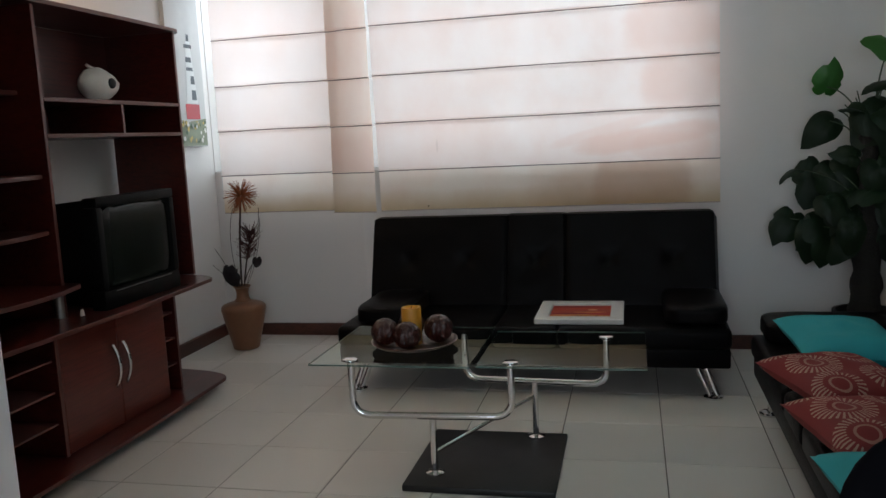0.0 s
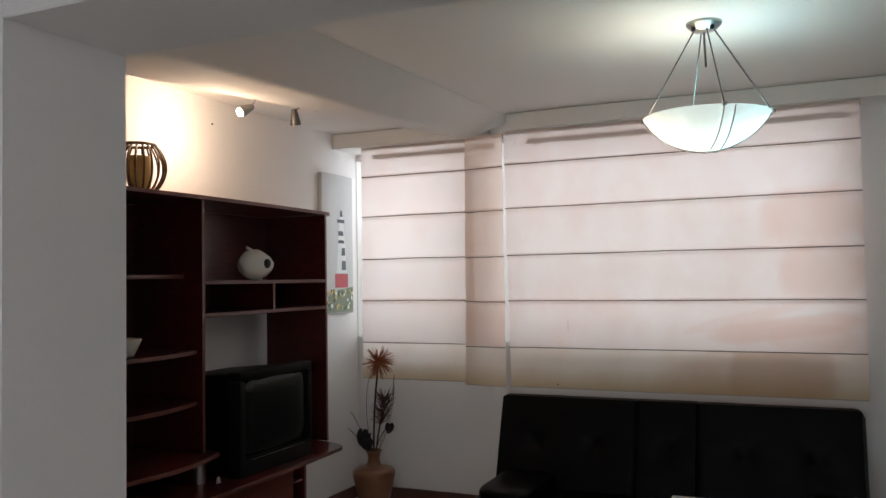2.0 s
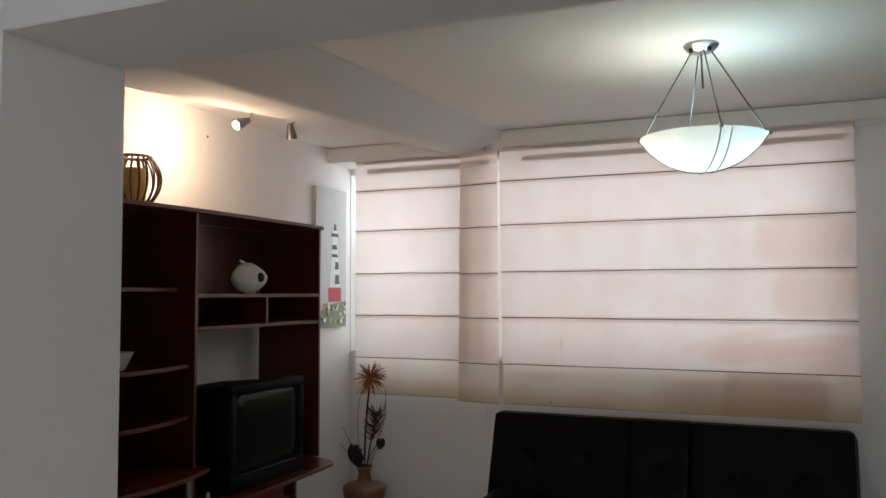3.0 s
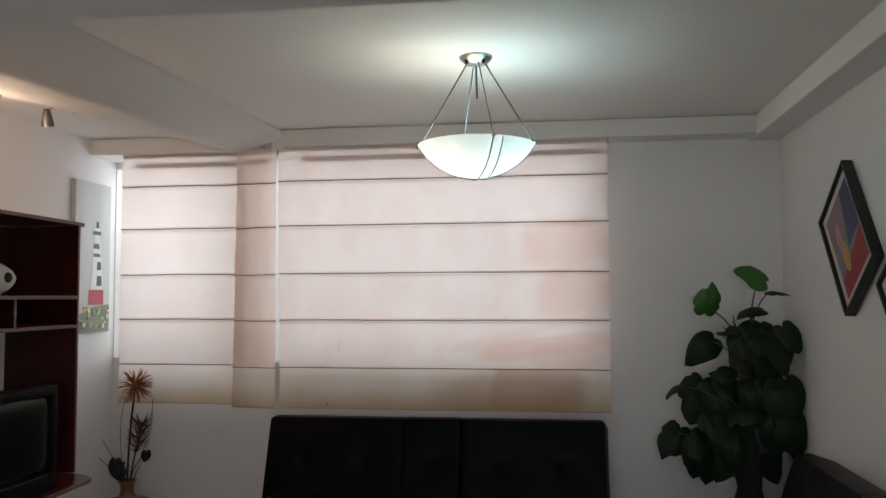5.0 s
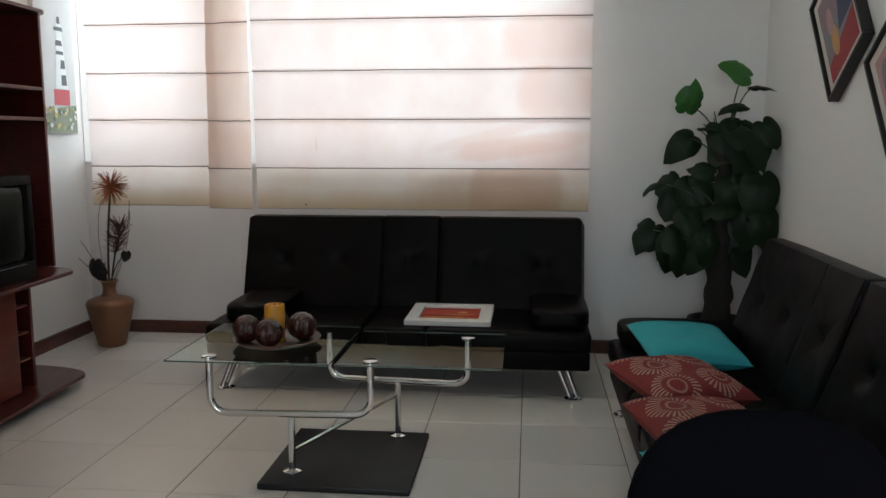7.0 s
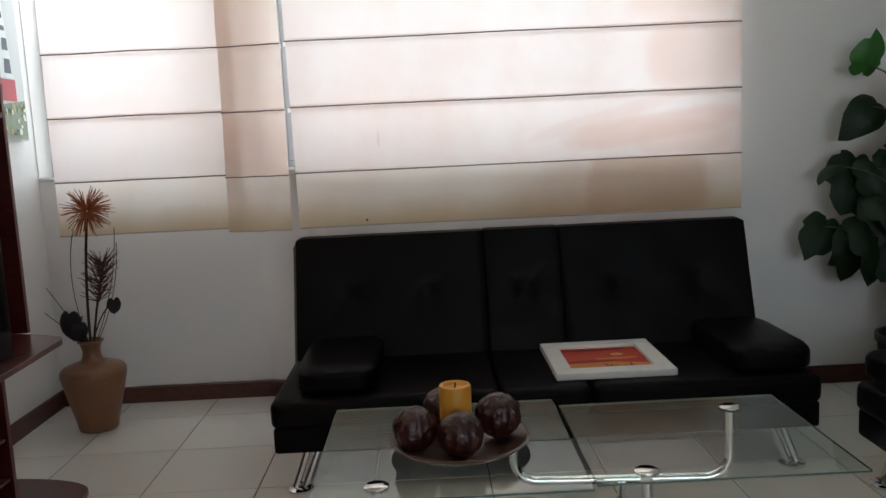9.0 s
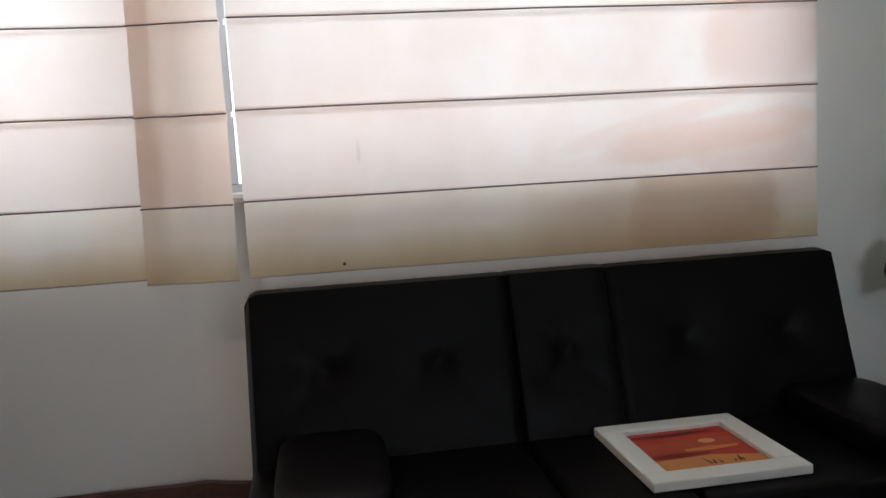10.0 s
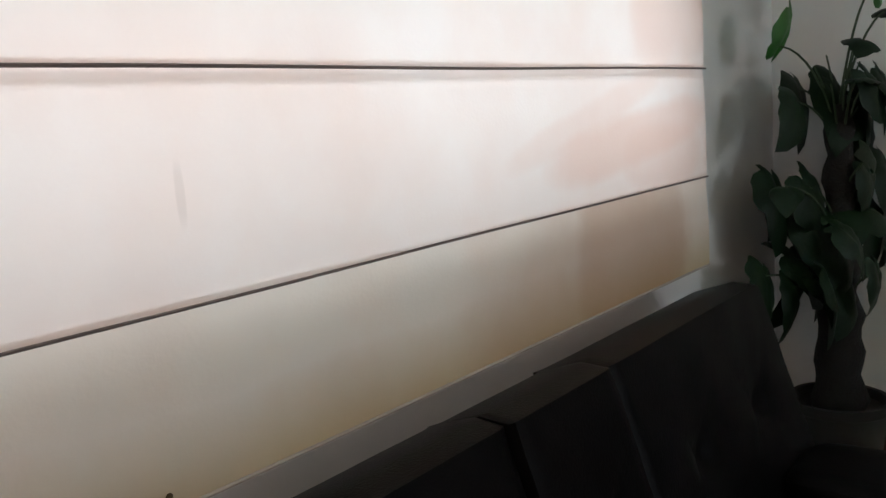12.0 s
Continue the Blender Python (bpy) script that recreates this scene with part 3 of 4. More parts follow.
def throw_cushion(label, mat, m, half, thick):
    bm = bmesh.new()
    n = 28
    sides = []
    for sgn in (1, -1):
        g = []
        for j in range(n + 1):
            row = []
            for i in range(n + 1):
                u, v = 2 * i / n - 1, 2 * j / n - 1
                k = 1 - 0.07 * (1 - u * u) * abs(v) ** 2 - 0.0
                k2 = 1 - 0.07 * (1 - v * v) * abs(u) ** 2
                h = thick * ((1 - u ** 4) * (1 - v ** 4)) ** 0.6
                h += 0.006 * noise.noise((u * 2.5, v * 2.5, sgn * 3)) * (1 - u * u) * (1 - v * v) * 2
                row.append(bm.verts.new((u * half * k2, v * half * k, sgn * h)))
            g.append(row)
        for j in range(n):
            for i in range(n):
                q = (g[j][i], g[j][i + 1], g[j + 1][i + 1], g[j + 1][i])
                bm.faces.new(q if sgn > 0 else q[::-1])
    bmesh.ops.remove_doubles(bm, verts=bm.verts, dist=1e-5)
    ob = part("throw_cushion", bm, mat)
    ob.matrix_world = m
    return tagged(ob, label, "cushion", "cushions on the sofa")


def print_cloth():
    """Red cotton with large rings of cream strokes."""
    m = material("red_printed_cotton", (0.20, 0.022, 0.020), 0.85, vary=0.2, fine=300, bump=0.1)
    n, l = m.node_tree.nodes, m.node_tree.links
    tc = n.new("ShaderNodeTexCoord")
    total = None

    def op(kind, a, b=None, c=None):
        o = n.new("ShaderNodeMath")
        o.operation = kind
        for i, v in enumerate((a, b, c)):
            if v is None:
                continue
            if isinstance(v, (int, float)):
                o.inputs[i].default_value = v
            else:
                l.new(v, o.inputs[i])
        return o.outputs[0]
    sep = n.new("ShaderNodeSeparateXYZ")
    l.new(tc.outputs["Object"], sep.inputs[0])
    for cx, cy, r0, r1, cnt in ((-0.08, 0.03, 0.045, 0.085, 30), (0.09, 0.09, 0.05, 0.085, 28), (0.08, -0.10, 0.04, 0.075, 26), (-0.10, -0.13, 0.05, 0.08, 30), (-0.12, 0.17, 0.03, 0.06, 22)):
        x, y = op("SUBTRACT", sep.outputs[0], cx), op("SUBTRACT", sep.outputs[1], cy)
        r = op("SQRT", op("ADD", op("MULTIPLY", x, x), op("MULTIPLY", y, y)))
        ring = op("MULTIPLY", op("GREATER_THAN", r, r0), op("LESS_THAN", r, r1))
        rays = op("GREATER_THAN", op("SINE", op("MULTIPLY", op("ARCTAN2", y, x), cnt)), 0.15)
        dots = op("MULTIPLY", op("LESS_THAN", op("ABSOLUTE", op("SUBTRACT", r, r0 * 0.6)), 0.004), 0.7)
        s = op("MAXIMUM", op("MULTIPLY", ring, rays), dots)
        total = s if total is None else op("MAXIMUM", total, s)
    mx = n.new("ShaderNodeMix")
    mx.data_type = "RGBA"
    b = n["Principled BSDF"].inputs["Base Color"]
    l.new(b.links[0].from_socket, mx.inputs[6])
    mx.inputs[7].default_value = (0.50, 0.36, 0.27, 1)
    l.new(op("MULTIPLY", total, 0.65), mx.inputs[0])
    l.new(mx.outputs[2], b)
    return m


RED_PRINT = print_cloth()
throw_cushion("turquoise cotton throw cushion leaning on the sofa end", TEAL, pose(0.80, 2.98, 0.415, 8, 3, 8), 0.195, 0.055)
throw_cushion("red cushion printed with cream sunburst rings", RED_PRINT, pose(0.695, 2.545, 0.395, 5, 3, 24), 0.190, 0.055)
throw_cushion("red cushion printed with cream sunburst rings", RED_PRINT, pose(0.690, 2.11, 0.392, 2, 3, 14), 0.188, 0.055)
throw_cushion("turquoise cotton throw cushion lying flat on the sofa", TEAL, pose(0.675, 1.70, 0.390, 0, 3, 4), 0.19, 0.052)

# ---- coffee table ----
table = thing("coffee_table", "chrome tube coffee table with two offset glass tops", "table")
part("base_board", box(-0.757, -0.218, 2.398, 2.952, 0.0, 0.025, 0.005, 2), BLACK, table, "matt black square base board")
for x0, x1, y0, y1, z in ((-1.09, -0.502, 2.429, 3.005, 0.442), (-0.488, 0.092, 2.472, 2.980, 0.432)):
    g = part("glass_top", box(x0, x1, y0, y1, z, z + 0.008, 0.0015), [TGLASS, GEDGE, TCLEAR], table, "clear glass top", smooth=False)
    for p in g.data.polygons:
        p.material_index = 1 if abs(p.normal.z) < 0.5 else 2 if p.normal.z < 0 else 0


def u_tube(a, b, za, zb, low, r=0.07):
    (ax, ay), (bx, by) = a, b
    d = (Vector((bx, by, 0)) - Vector((ax, ay, 0)))
    d.normalize()
    A, B = Vector((ax, ay, 0)), Vector((bx, by, 0))
    pts = [A + Vector((0, 0, za))] + bend(A + Vector((0, 0, low + r)), A + Vector((0, 0, low)), A + d * r + Vector((0, 0, low)))
    pts += bend(B - d * r + Vector((0, 0, low)), B + Vector((0, 0, low)), B + Vector((0, 0, low + r))) + [B + Vector((0, 0, zb))]
    return tube(pts, 0.013, 14)


part("support_tube", u_tube((-0.95, 2.49), (-0.372, 2.52), 0.441, 0.431, 0.243), CHROME, table, "bent chrome support tube")
part("support_tube", u_tube((-0.62, 2.93), (-0.055, 2.89), 0.441, 0.431, 0.252), CHROME, table, "bent chrome support tube")
for x, y, top in ((-0.66, 2.510, 0.240), (-0.338, 2.905, 0.250)):
    p = part("post", tube([(x, y, 0.024), (x, y, top)], 0.0125, 14), CHROME, table)
    part("flange", lathe([(0.0, 0.0255), (0.034, 0.0255), (0.034, 0.031), (0.015, 0.037), (0.0, 0.037)], 24, cx=x, cy=y, cap=False), CHROME, p)
part("brace", tube([(-0.655, 2.52, 0.105), (-0.343, 2.90, 0.195)], 0.007, 10), CHROME, table)
for x, y, z in ((-0.95, 2.49, 0.4505), (-0.372, 2.52, 0.4405), (-0.055, 2.89, 0.4405)):
    part("glass_fixing", lathe([(0.0, z), (0.027, z), (0.027, z + 0.003), (0.024, z + 0.005), (0.0, z + 0.0055)], 24, cx=x, cy=y, cap=False), CHROME, table, "round polished glass fixing")

plate = tagged(part("plate", lathe([(0.0, 0.4505), (0.09, 0.4505), (0.15, 0.462), (0.165, 0.474), (0.158, 0.476), (0.14, 0.468), (0.085, 0.459), (0.0, 0.458)], 36, cx=-0.765, cy=2.70, cap=False), PLATE), "dark carved round plate on the glass table", "plate")


def seed_ball(x, y, r, seed):
    bm = bmesh.new()
    bmesh.ops.create_icosphere(bm, subdivisions=4, radius=r)
    for v in bm.verts:
        n = v.co.normalized()
        v.co *= 1 + 0.07 * noise.noise(n * 9 + Vector((seed, 0, 0))) + 0.05 * math.sin(13 * math.atan2(n.y, n.x)) * (1 - n.z * n.z)
    bmesh.ops.translate(bm, verts=bm.verts, vec=(x, y, 0.462 + r))
    return tagged(part("decorative_ball", bm, BALL), "glossy dark wine-red ribbed decorative ball on plate", "ball", "balls on the plate")


seed_ball(-0.868, 2.66, 0.051, 1)
seed_ball(-0.765, 2.605, 0.051, 2)
seed_ball(-0.672, 2.715, 0.053, 3)
seed_ball(-0.80, 2.795, 0.050, 4)
candle = thing("candle", "short thick yellow pillar candle among dark balls", "candle")
part("wax", lathe([(0.0, 0.459), (0.037, 0.459), (0.038, 0.590), (0.036, 0.599), (0.030, 0.600), (0.025, 0.592), (0.0, 0.590)], 32, cx=-0.772, cy=2.70, cap=False), WAX, candle)
part("wick", tube([(-0.772, 2.70, 0.588), (-0.770, 2.70, 0.604)], 0.0018, 6), BLACK, candle)

# ---- picture lying on the sofa ----


def flat_patch(pts, z):
    bm = bmesh.new()
    bm.faces.new([bm.verts.new((x, y, z)) for x, y in pts])
    if bm.faces[:][0].normal.z < 0:
        bmesh.ops.reverse_faces(bm, faces=bm.faces)
    return bm


def paint(name, color, vary=0.25):
    return material(name, color, 0.7, vary=vary, scale=18, fine=150, bump=0.1)


def ellipse(cx, cy, rx, ry, n=24):
    return [(cx + rx * math.cos(2 * math.pi * i / n), cy + ry * math.sin(2 * math.pi * i / n)) for i in range(n)]


def frame_bars(w, h, bar, depth, mat, parent):
    for x0, x1, y0, y1 in ((-w / 2, w / 2, h / 2 - bar, h / 2), (-w / 2, w / 2, -h / 2, -h / 2 + bar), (-w / 2, -w / 2 + bar, -h / 2 + bar + 0.0005, h / 2 - bar - 0.0005), (w / 2 - bar, w / 2, -h / 2 + bar + 0.0005, h / 2 - bar - 0.0005)):
        part("frame_bar", box(x0, x1, y0, y1, 0, depth, 0.003), mat, parent)


sunset = thing("framed_picture", "white framed sunset picture lying on the sofa seat", "picture", pose(-0.203, 3.727, 0.336, 0, 0, 0))
frame_bars(0.412, 0.415, 0.062, 0.026, WHITE, sunset)
part("backing", box(-0.155, 0.155, -0.155, 0.155, 0.001, 0.012, 0), WHITE, sunset)
part("painting", flat_patch([(-0.145, -0.145), (0.145, -0.145), (0.145, 0.145), (-0.145, 0.145)], 0.0135), paint("sunset_red", (0.42, 0.040, 0.022), 0.35), sunset)
part("painted_haze", flat_patch([(-0.144, -0.02), (0.144, 0.0), (0.144, 0.06), (0.02, 0.075), (-0.144, 0.045)], 0.0140), paint("sunset_orange", (0.42, 0.065, 0.03), 0.35), sunset)
part("painted_sand", flat_patch([(-0.144, -0.144), (0.144, -0.144), (0.144, -0.08), (0.02, -0.05), (-0.144, -0.06)], 0.0145), paint("sunset_sand", (0.55, 0.22, 0.07), 0.25), sunset)
for z, c, a, b in ((0.115, (0.16, 0.012, 0.014), -0.144, 0.10), (0.085, (0.50, 0.05, 0.02), -0.06, 0.144), (-0.005, (0.62, 0.20, 0.06), -0.03, 0.12), (-0.035, (0.24, 0.02, 0.018), -0.144, 0.03)):
    part("painted_cloud", flat_patch([(a, z - 0.010), ((a + b) / 2, z - 0.015), (b, z - 0.004), (b, z + 0.008), ((a + b) / 2, z + 0.012), (a, z + 0.006)], 0.0143), paint("sunset_cloud", c, 0.4), sunset)
part("painted_sun", flat_patch(ellipse(0.055, 0.045, 0.024, 0.016), 0.0148), paint("sunset_sun", (0.70, 0.33, 0.17), 0.1), sunset)
for x, h, tilt in ((-0.005, 0.045, -0.014), (0.004, 0.030, 0.006), (0.022, 0.022, -0.004), (0.072, 0.040, 0.010), (0.082, 0.026, -0.006), (0.058, 0.016, 0.004)):
    part("painted_reed", flat_patch([(x - 0.004, -0.11), (x + 0.004, -0.11), (x + tilt * 0.4 + 0.003, -0.11 + h * 0.6), (x + tilt, -0.11 + h), (x + tilt * 0.4 - 0.003, -0.11 + h * 0.6)], 0.0152), paint("sunset_reed", (0.10, 0.03, 0.015)), sunset)

# ---- wall pictures ----
canvas = thing("canvas_picture", "tall narrow lighthouse painting on grey canvas", "picture", Matrix(((0, 0, 1, XL + 0.001), (1, 0, 0, 4.315), (0, 1, 0, 1.692), (0, 0, 0, 1))) @ pose(0, 0, 0, 0, 0, 0))
part("canvas", box(-0.19, 0.19, -0.452, 0.452, 0, 0.028, 0.002), paint("canvas_grey", (0.50, 0.50, 0.49), 0.14), canvas)
ink, offwhite = paint("ink_grey", (0.07, 0.08, 0.09)), paint("tower_white", (0.66, 0.67, 0.66), 0.1)
part("painted_tower", flat_patch([(-0.02, -0.19), (0.11, -0.19), (0.065, 0.18), (0.02, 0.18)], 0.0290), offwhite, canvas)
for zc, h, x0, x1 in ((0.150, 0.022, -0.01, 0.085), (0.20, 0.04, 0.025, 0.06), (0.07, 0.03, 0.0, 0.07), (0.015, 0.02, 0.0, 0.08), (-0.05, 0.05, 0.04, 0.09), (-0.14, 0.06, 0.04, 0.10)):
    part("painted_band", flat_patch([(x0, zc - h / 2), (x1, zc - h / 2), (x1 - 0.006, zc + h / 2), (x0 + 0.006, zc + h / 2)], 0.0294), ink, canvas)
part("painted_house", flat_patch([(-0.04, -0.285), (0.12, -0.285), (0.12, -0.195), (-0.04, -0.195)], 0.0298), paint("house_red", (0.42, 0.035, 0.045)), canvas)
part("painted_bank", flat_patch([(-0.185, -0.447), (0.185, -0.447), (0.185, -0.28), (0.0, -0.30), (-0.1, -0.33), (-0.185, -0.36)], 0.0292), paint("bank_green", (0.20, 0.23, 0.15), 0.5), canvas)
rnd = random.Random(5)
flower_paints = [paint("bloom_yellow", (0.55, 0.42, 0.12)), paint("bloom_white", (0.65, 0.64, 0.58)), paint("stalk_green", (0.07, 0.12, 0.06))]
for i in range(46):
    x, z = rnd.uniform(-0.15, 0.17), rnd.uniform(-0.43, -0.30)
    part("painted_bloom", flat_patch(ellipse(x, z, rnd.uniform(0.006, 0.016), rnd.uniform(0.006, 0.016), 8), 0.0300 + 0.0001 * i), flower_paints[i % 3], canvas)


def hung_print(center, label, shapes):
    """A black framed print hung by its corner on the side wall."""
    y, z = center
    u, v = Vector((0, -0.804, 0.595)), Vector((0, 0.595, 0.804))
    n = Vector((-1, 0, 0))
    v = n.cross(u)
    m = Matrix(((u.x, v.x, n.x, XR - 0.001), (u.y, v.y, n.y, y), (u.z, v.z, n.z, z), (0, 0, 0, 1)))
    t = thing("framed_print", label, "picture", m, "prints on the side wall")
    frame_bars(0.398, 0.514, 0.013, 0.045, BLACKW, t)
    part("mount", box(-0.1855, 0.1855, -0.2435, 0.2435, 0.002, 0.028, 0), paint("mount_cream", (0.58, 0.53, 0.49), 0.08), t)
    for i, (pts, mat) in enumerate(shapes):
        part("painted_patch", flat_patch(pts, 0.0295 + i * 0.0005), mat, t)


navy, crimson, mauve, ochre, rose, slate = (paint("print_navy", (0.05, 0.06, 0.11)), paint("print_crimson", (0.30, 0.03, 0.035)), paint("print_mauve", (0.24, 0.17, 0.19)),
                                            paint("print_ochre", (0.50, 0.27, 0.10)), paint("print_rose", (0.42, 0.24, 0.24)), paint("print_slate", (0.20, 0.19, 0.21)))
full = [(-0.15, -0.205), (0.15, -0.205), (0.15, 0.205), (-0.15, 0.205)]
hung_print((3.30, 1.688), "black framed red and blue print hung corner-up", [
    (full, slate), ([(-0.149, -0.204), (0.149, -0.204), (0.149, -0.05), (-0.149, -0.12)], crimson), ([(0.0, -0.05), (0.149, -0.04), (0.149, 0.204), (0.05, 0.204)], navy),
    ([(-0.149, 0.06), (0.02, 0.02), (0.06, 0.204), (-0.149, 0.204)], mauve), (ellipse(-0.045, -0.06, 0.035, 0.075), ochre), (ellipse(-0.06, 0.05, 0.03, 0.07), rose)])
hung_print((2.66, 1.405), "black framed pink and blue print hung corner-up", [
    (full, rose), ([(-0.149, -0.204), (0.10, -0.204), (0.149, -0.02), (-0.149, -0.08)], crimson), ([(-0.149, -0.204), (0.0, -0.204), (-0.05, -0.06), (-0.149, -0.09)], navy),
    (ellipse(-0.08, 0.08, 0.04, 0.09), slate), (ellipse(0.06, 0.04, 0.05, 0.08), mauve), (ellipse(-0.02, 0.0, 0.02, 0.05), ochre)])

# ---- wall unit ----
unit = thing("wall_unit", "mahogany laminate television wall unit with open shelves", "wall unit")
UX0, UX = -2.572, -2.18
UL, UR = 1.98, 3.585
T = 0.018


def shelf(name, y0, y1, z, front=UX, curve=0.0, x0=UX0, tip=0.0, label=""):
    """A board with its top at z; curve: how far its front swells; tip: a rounded overhang at its far end."""
    pts = [(x0, y0), (x0, y1)]
    n = 14
    if tip:
        for i in range(n + 1):
            a = math.pi / 2 * i / n
            pts.append((x0 + (front - x0) * (0.35 + 0.65 * math.sin(a)), y1 + tip * math.cos(a)))
    else:
        pts.append((front, y1))
    for i in range(1, n):
        s = i / n
        pts.append((front + curve * math.sin(math.pi * s), y1 + (y0 - y1) * s))
    pts.append((front, y0))
    b = prism(pts, z - T, z, 0.0025)
    ob = part(name, b, [MAHOG, EDGE], unit, label, smooth=False)
    for p in ob.data.polygons:
        if abs(p.normal.z) < 0.5:
            p.material_index = 1
    return ob


def upright(name, y, z0, z1, x1=UX, mat=MAHOG):
    ob = part(name, box(UX0, x1, y - T / 2, y + T / 2, z0, z1, 0.0015), [mat, EDGE], unit, smooth=False)
    for p in ob.data.polygons:
        if p.normal.x > 0.5:
            p.material_index = 1
    return ob


shelf("top_board", UL, UR, 1.832, UX + 0.01, 0.02, tip=0.13)
upright("side_panel", UR - T / 2, 0.583, 1.813)
upright("side_panel", UL + T / 2, 0.06, 1.813)
upright("divider", 2.577, 0.583, 1.813)
part("back_panel", box(UX0, UX0 + 0.006, UL + T, 2.566, 0.59, 1.812, 0), MAHOG, unit, smooth=False)
part("back_panel", box(UX0, UX0 + 0.006, 2.588, UR - T, 1.30, 1.812, 0), MAHOG, unit, smooth=False)
part("cable_hole", lathe([(0.0, 0), (0.024, 0), (0.024, 0.002), (0.0, 0.002)], 24, cap=False), BLACK, unit).matrix_local = pose(UX0 + 0.0065, 2.72, 1.53, 0, 90, 0)
for z, c in ((1.490, 0.0), (1.160, 0.05), (0.938, 0.05)):
    shelf("shelf", UL + T, 2.567, z, UX - (0.10 if c == 0 else 0.03), c)
shelf("shelf", UL + T, 2.60, 0.715, UX + 0.06, 0.05, tip=0.05)
part("shelf_post", tube([(UX - 0.02, 2.565, 0.583), (UX - 0.02, 2.565, 0.697)], 0.021, 18), STEEL, unit, "short metal shelf post")
shelf("cubby_shelf", 2.587, UR - T, 1.462, UX)
shelf("cubby_shelf", 2.587, UR - T, 1.318, UX)
upright("cubby_divider", 3.095, 1.318, 1.444)
upright("cubby_divider", 2.66, 1.318, 1.444, UX - 0.2)
shelf("television_shelf", UL + T, 3.44, 0.583, -2.015, 0.02, tip=0.14)
shelf("base_board", UL, 3.44, 0.068, -1.985, 0.012, tip=0.145)
part("plinth", box(UX0 + 0.01, -2.12, 2.05, 3.40, 0.0, 0.050, 0), BLACK, unit, smooth=False)
upright("lower_panel", 3.250, 0.068, 0.565, -2.11)
upright("lower_panel", 3.135, 0.068, 0.565, -2.11)
upright("lower_panel", 2.400, 0.068, 0.565, -2.10)
upright("lower_panel", 2.115, 0.068, 0.565, -2.11)
part("lower_back", box(UX0, UX0 + 0.006, 2.12, 3.245, 0.07, 0.56, 0), MAHOG, unit, smooth=False)
for y0, y1 in ((3.146, 3.240), (2.125, 2.390)):
    for z in (0.20, 0.325, 0.45):
        part("bottle_shelf", box(UX0 + 0.02, -2.12, y0, y1, z, z + 0.008, 0.001), EDGE, unit)
for y0, y1, hy in ((2.412, 2.768, 2.735), (2.772, 3.124, 2.805)):
    d = part("door", box(-2.118, -2.100, y0, y1, 0.072, 0.560, 0.003), DOORW, unit, "plain reddish-brown cabinet door", smooth=False)
    part("handle", tube(bend((-2.100, hy, 0.245), (-2.045, hy, 0.335), (-2.100, hy, 0.425), 12), 0.0075, 10), CHROME, d, "bowed metal handle")
part("door_fill", box(UX0 + 0.02, -2.125, 2.412, 3.124, 0.075, 0.09, 0), MAHOG, unit, smooth=False)

# ---- television ----
tv = thing("television", "old black tube television standing on the wall unit", "television")


def tapered(x0, x1, y0, y1, z0, z1, k):
    """A box whose far end at x0 is shrunk by k about its middle."""
    bm = bmesh.new()
    ym, zm = (y0 + y1) / 2, z0 + (z1 - z0) * 0.45
    near = [(x1, y, z) for y, z in ((y0, z0), (y1, z0), (y1, z1), (y0, z1))]
    far = [(x0, ym + (y - ym) * k, max(z0, zm + (z - zm) * k)) for _, y, z in near]
    vs = [bm.verts.new(p) for p in near + far]
    for q in ((0, 1, 2, 3), (7, 6, 5, 4), (0, 4, 5, 1), (1, 5, 6, 2), (2, 6, 7, 3), (3, 7, 4, 0)):
        bm.faces.new([vs[i] for i in q])
    bmesh.ops.recalc_face_normals(bm, faces=bm.faces)
    bmesh.ops.bevel(bm, geom=list(bm.edges), offset=0.010, segments=2, profile=0.5, affect="EDGES")
    return bm


part("cabinet", tapered(-2.54, -2.13, 2.70, 3.23, 0.590, 1.044, 0.86), PLASTIC, tv)
for y0, y1, z0, z1 in ((2.68, 3.255, 1.012, 1.052), (2.68, 3.255, 0.584, 0.665), (2.68, 2.718, 0.6655, 1.0115), (3.217, 3.255, 0.6655, 1.0115)):
    part("bezel", box(-2.135, -2.068, y0, y1, z0, z1, 0.006, 2), PLASTIC, tv)
scr = superpad(0.020, 0.2485, 0.1725, 9)
bmesh.ops.translate(scr, verts=scr.verts, vec=(-2.098, 2.9675, 0.8385))
part("screen", scr, SCREEN, tv, "dark green-grey curved picture tube")
part("trim_strip", box(-2.0685, -2.0665, 2.76, 3.18, 0.655, 0.658, 0), STEEL, tv)

# ---- things on the wall unit ----


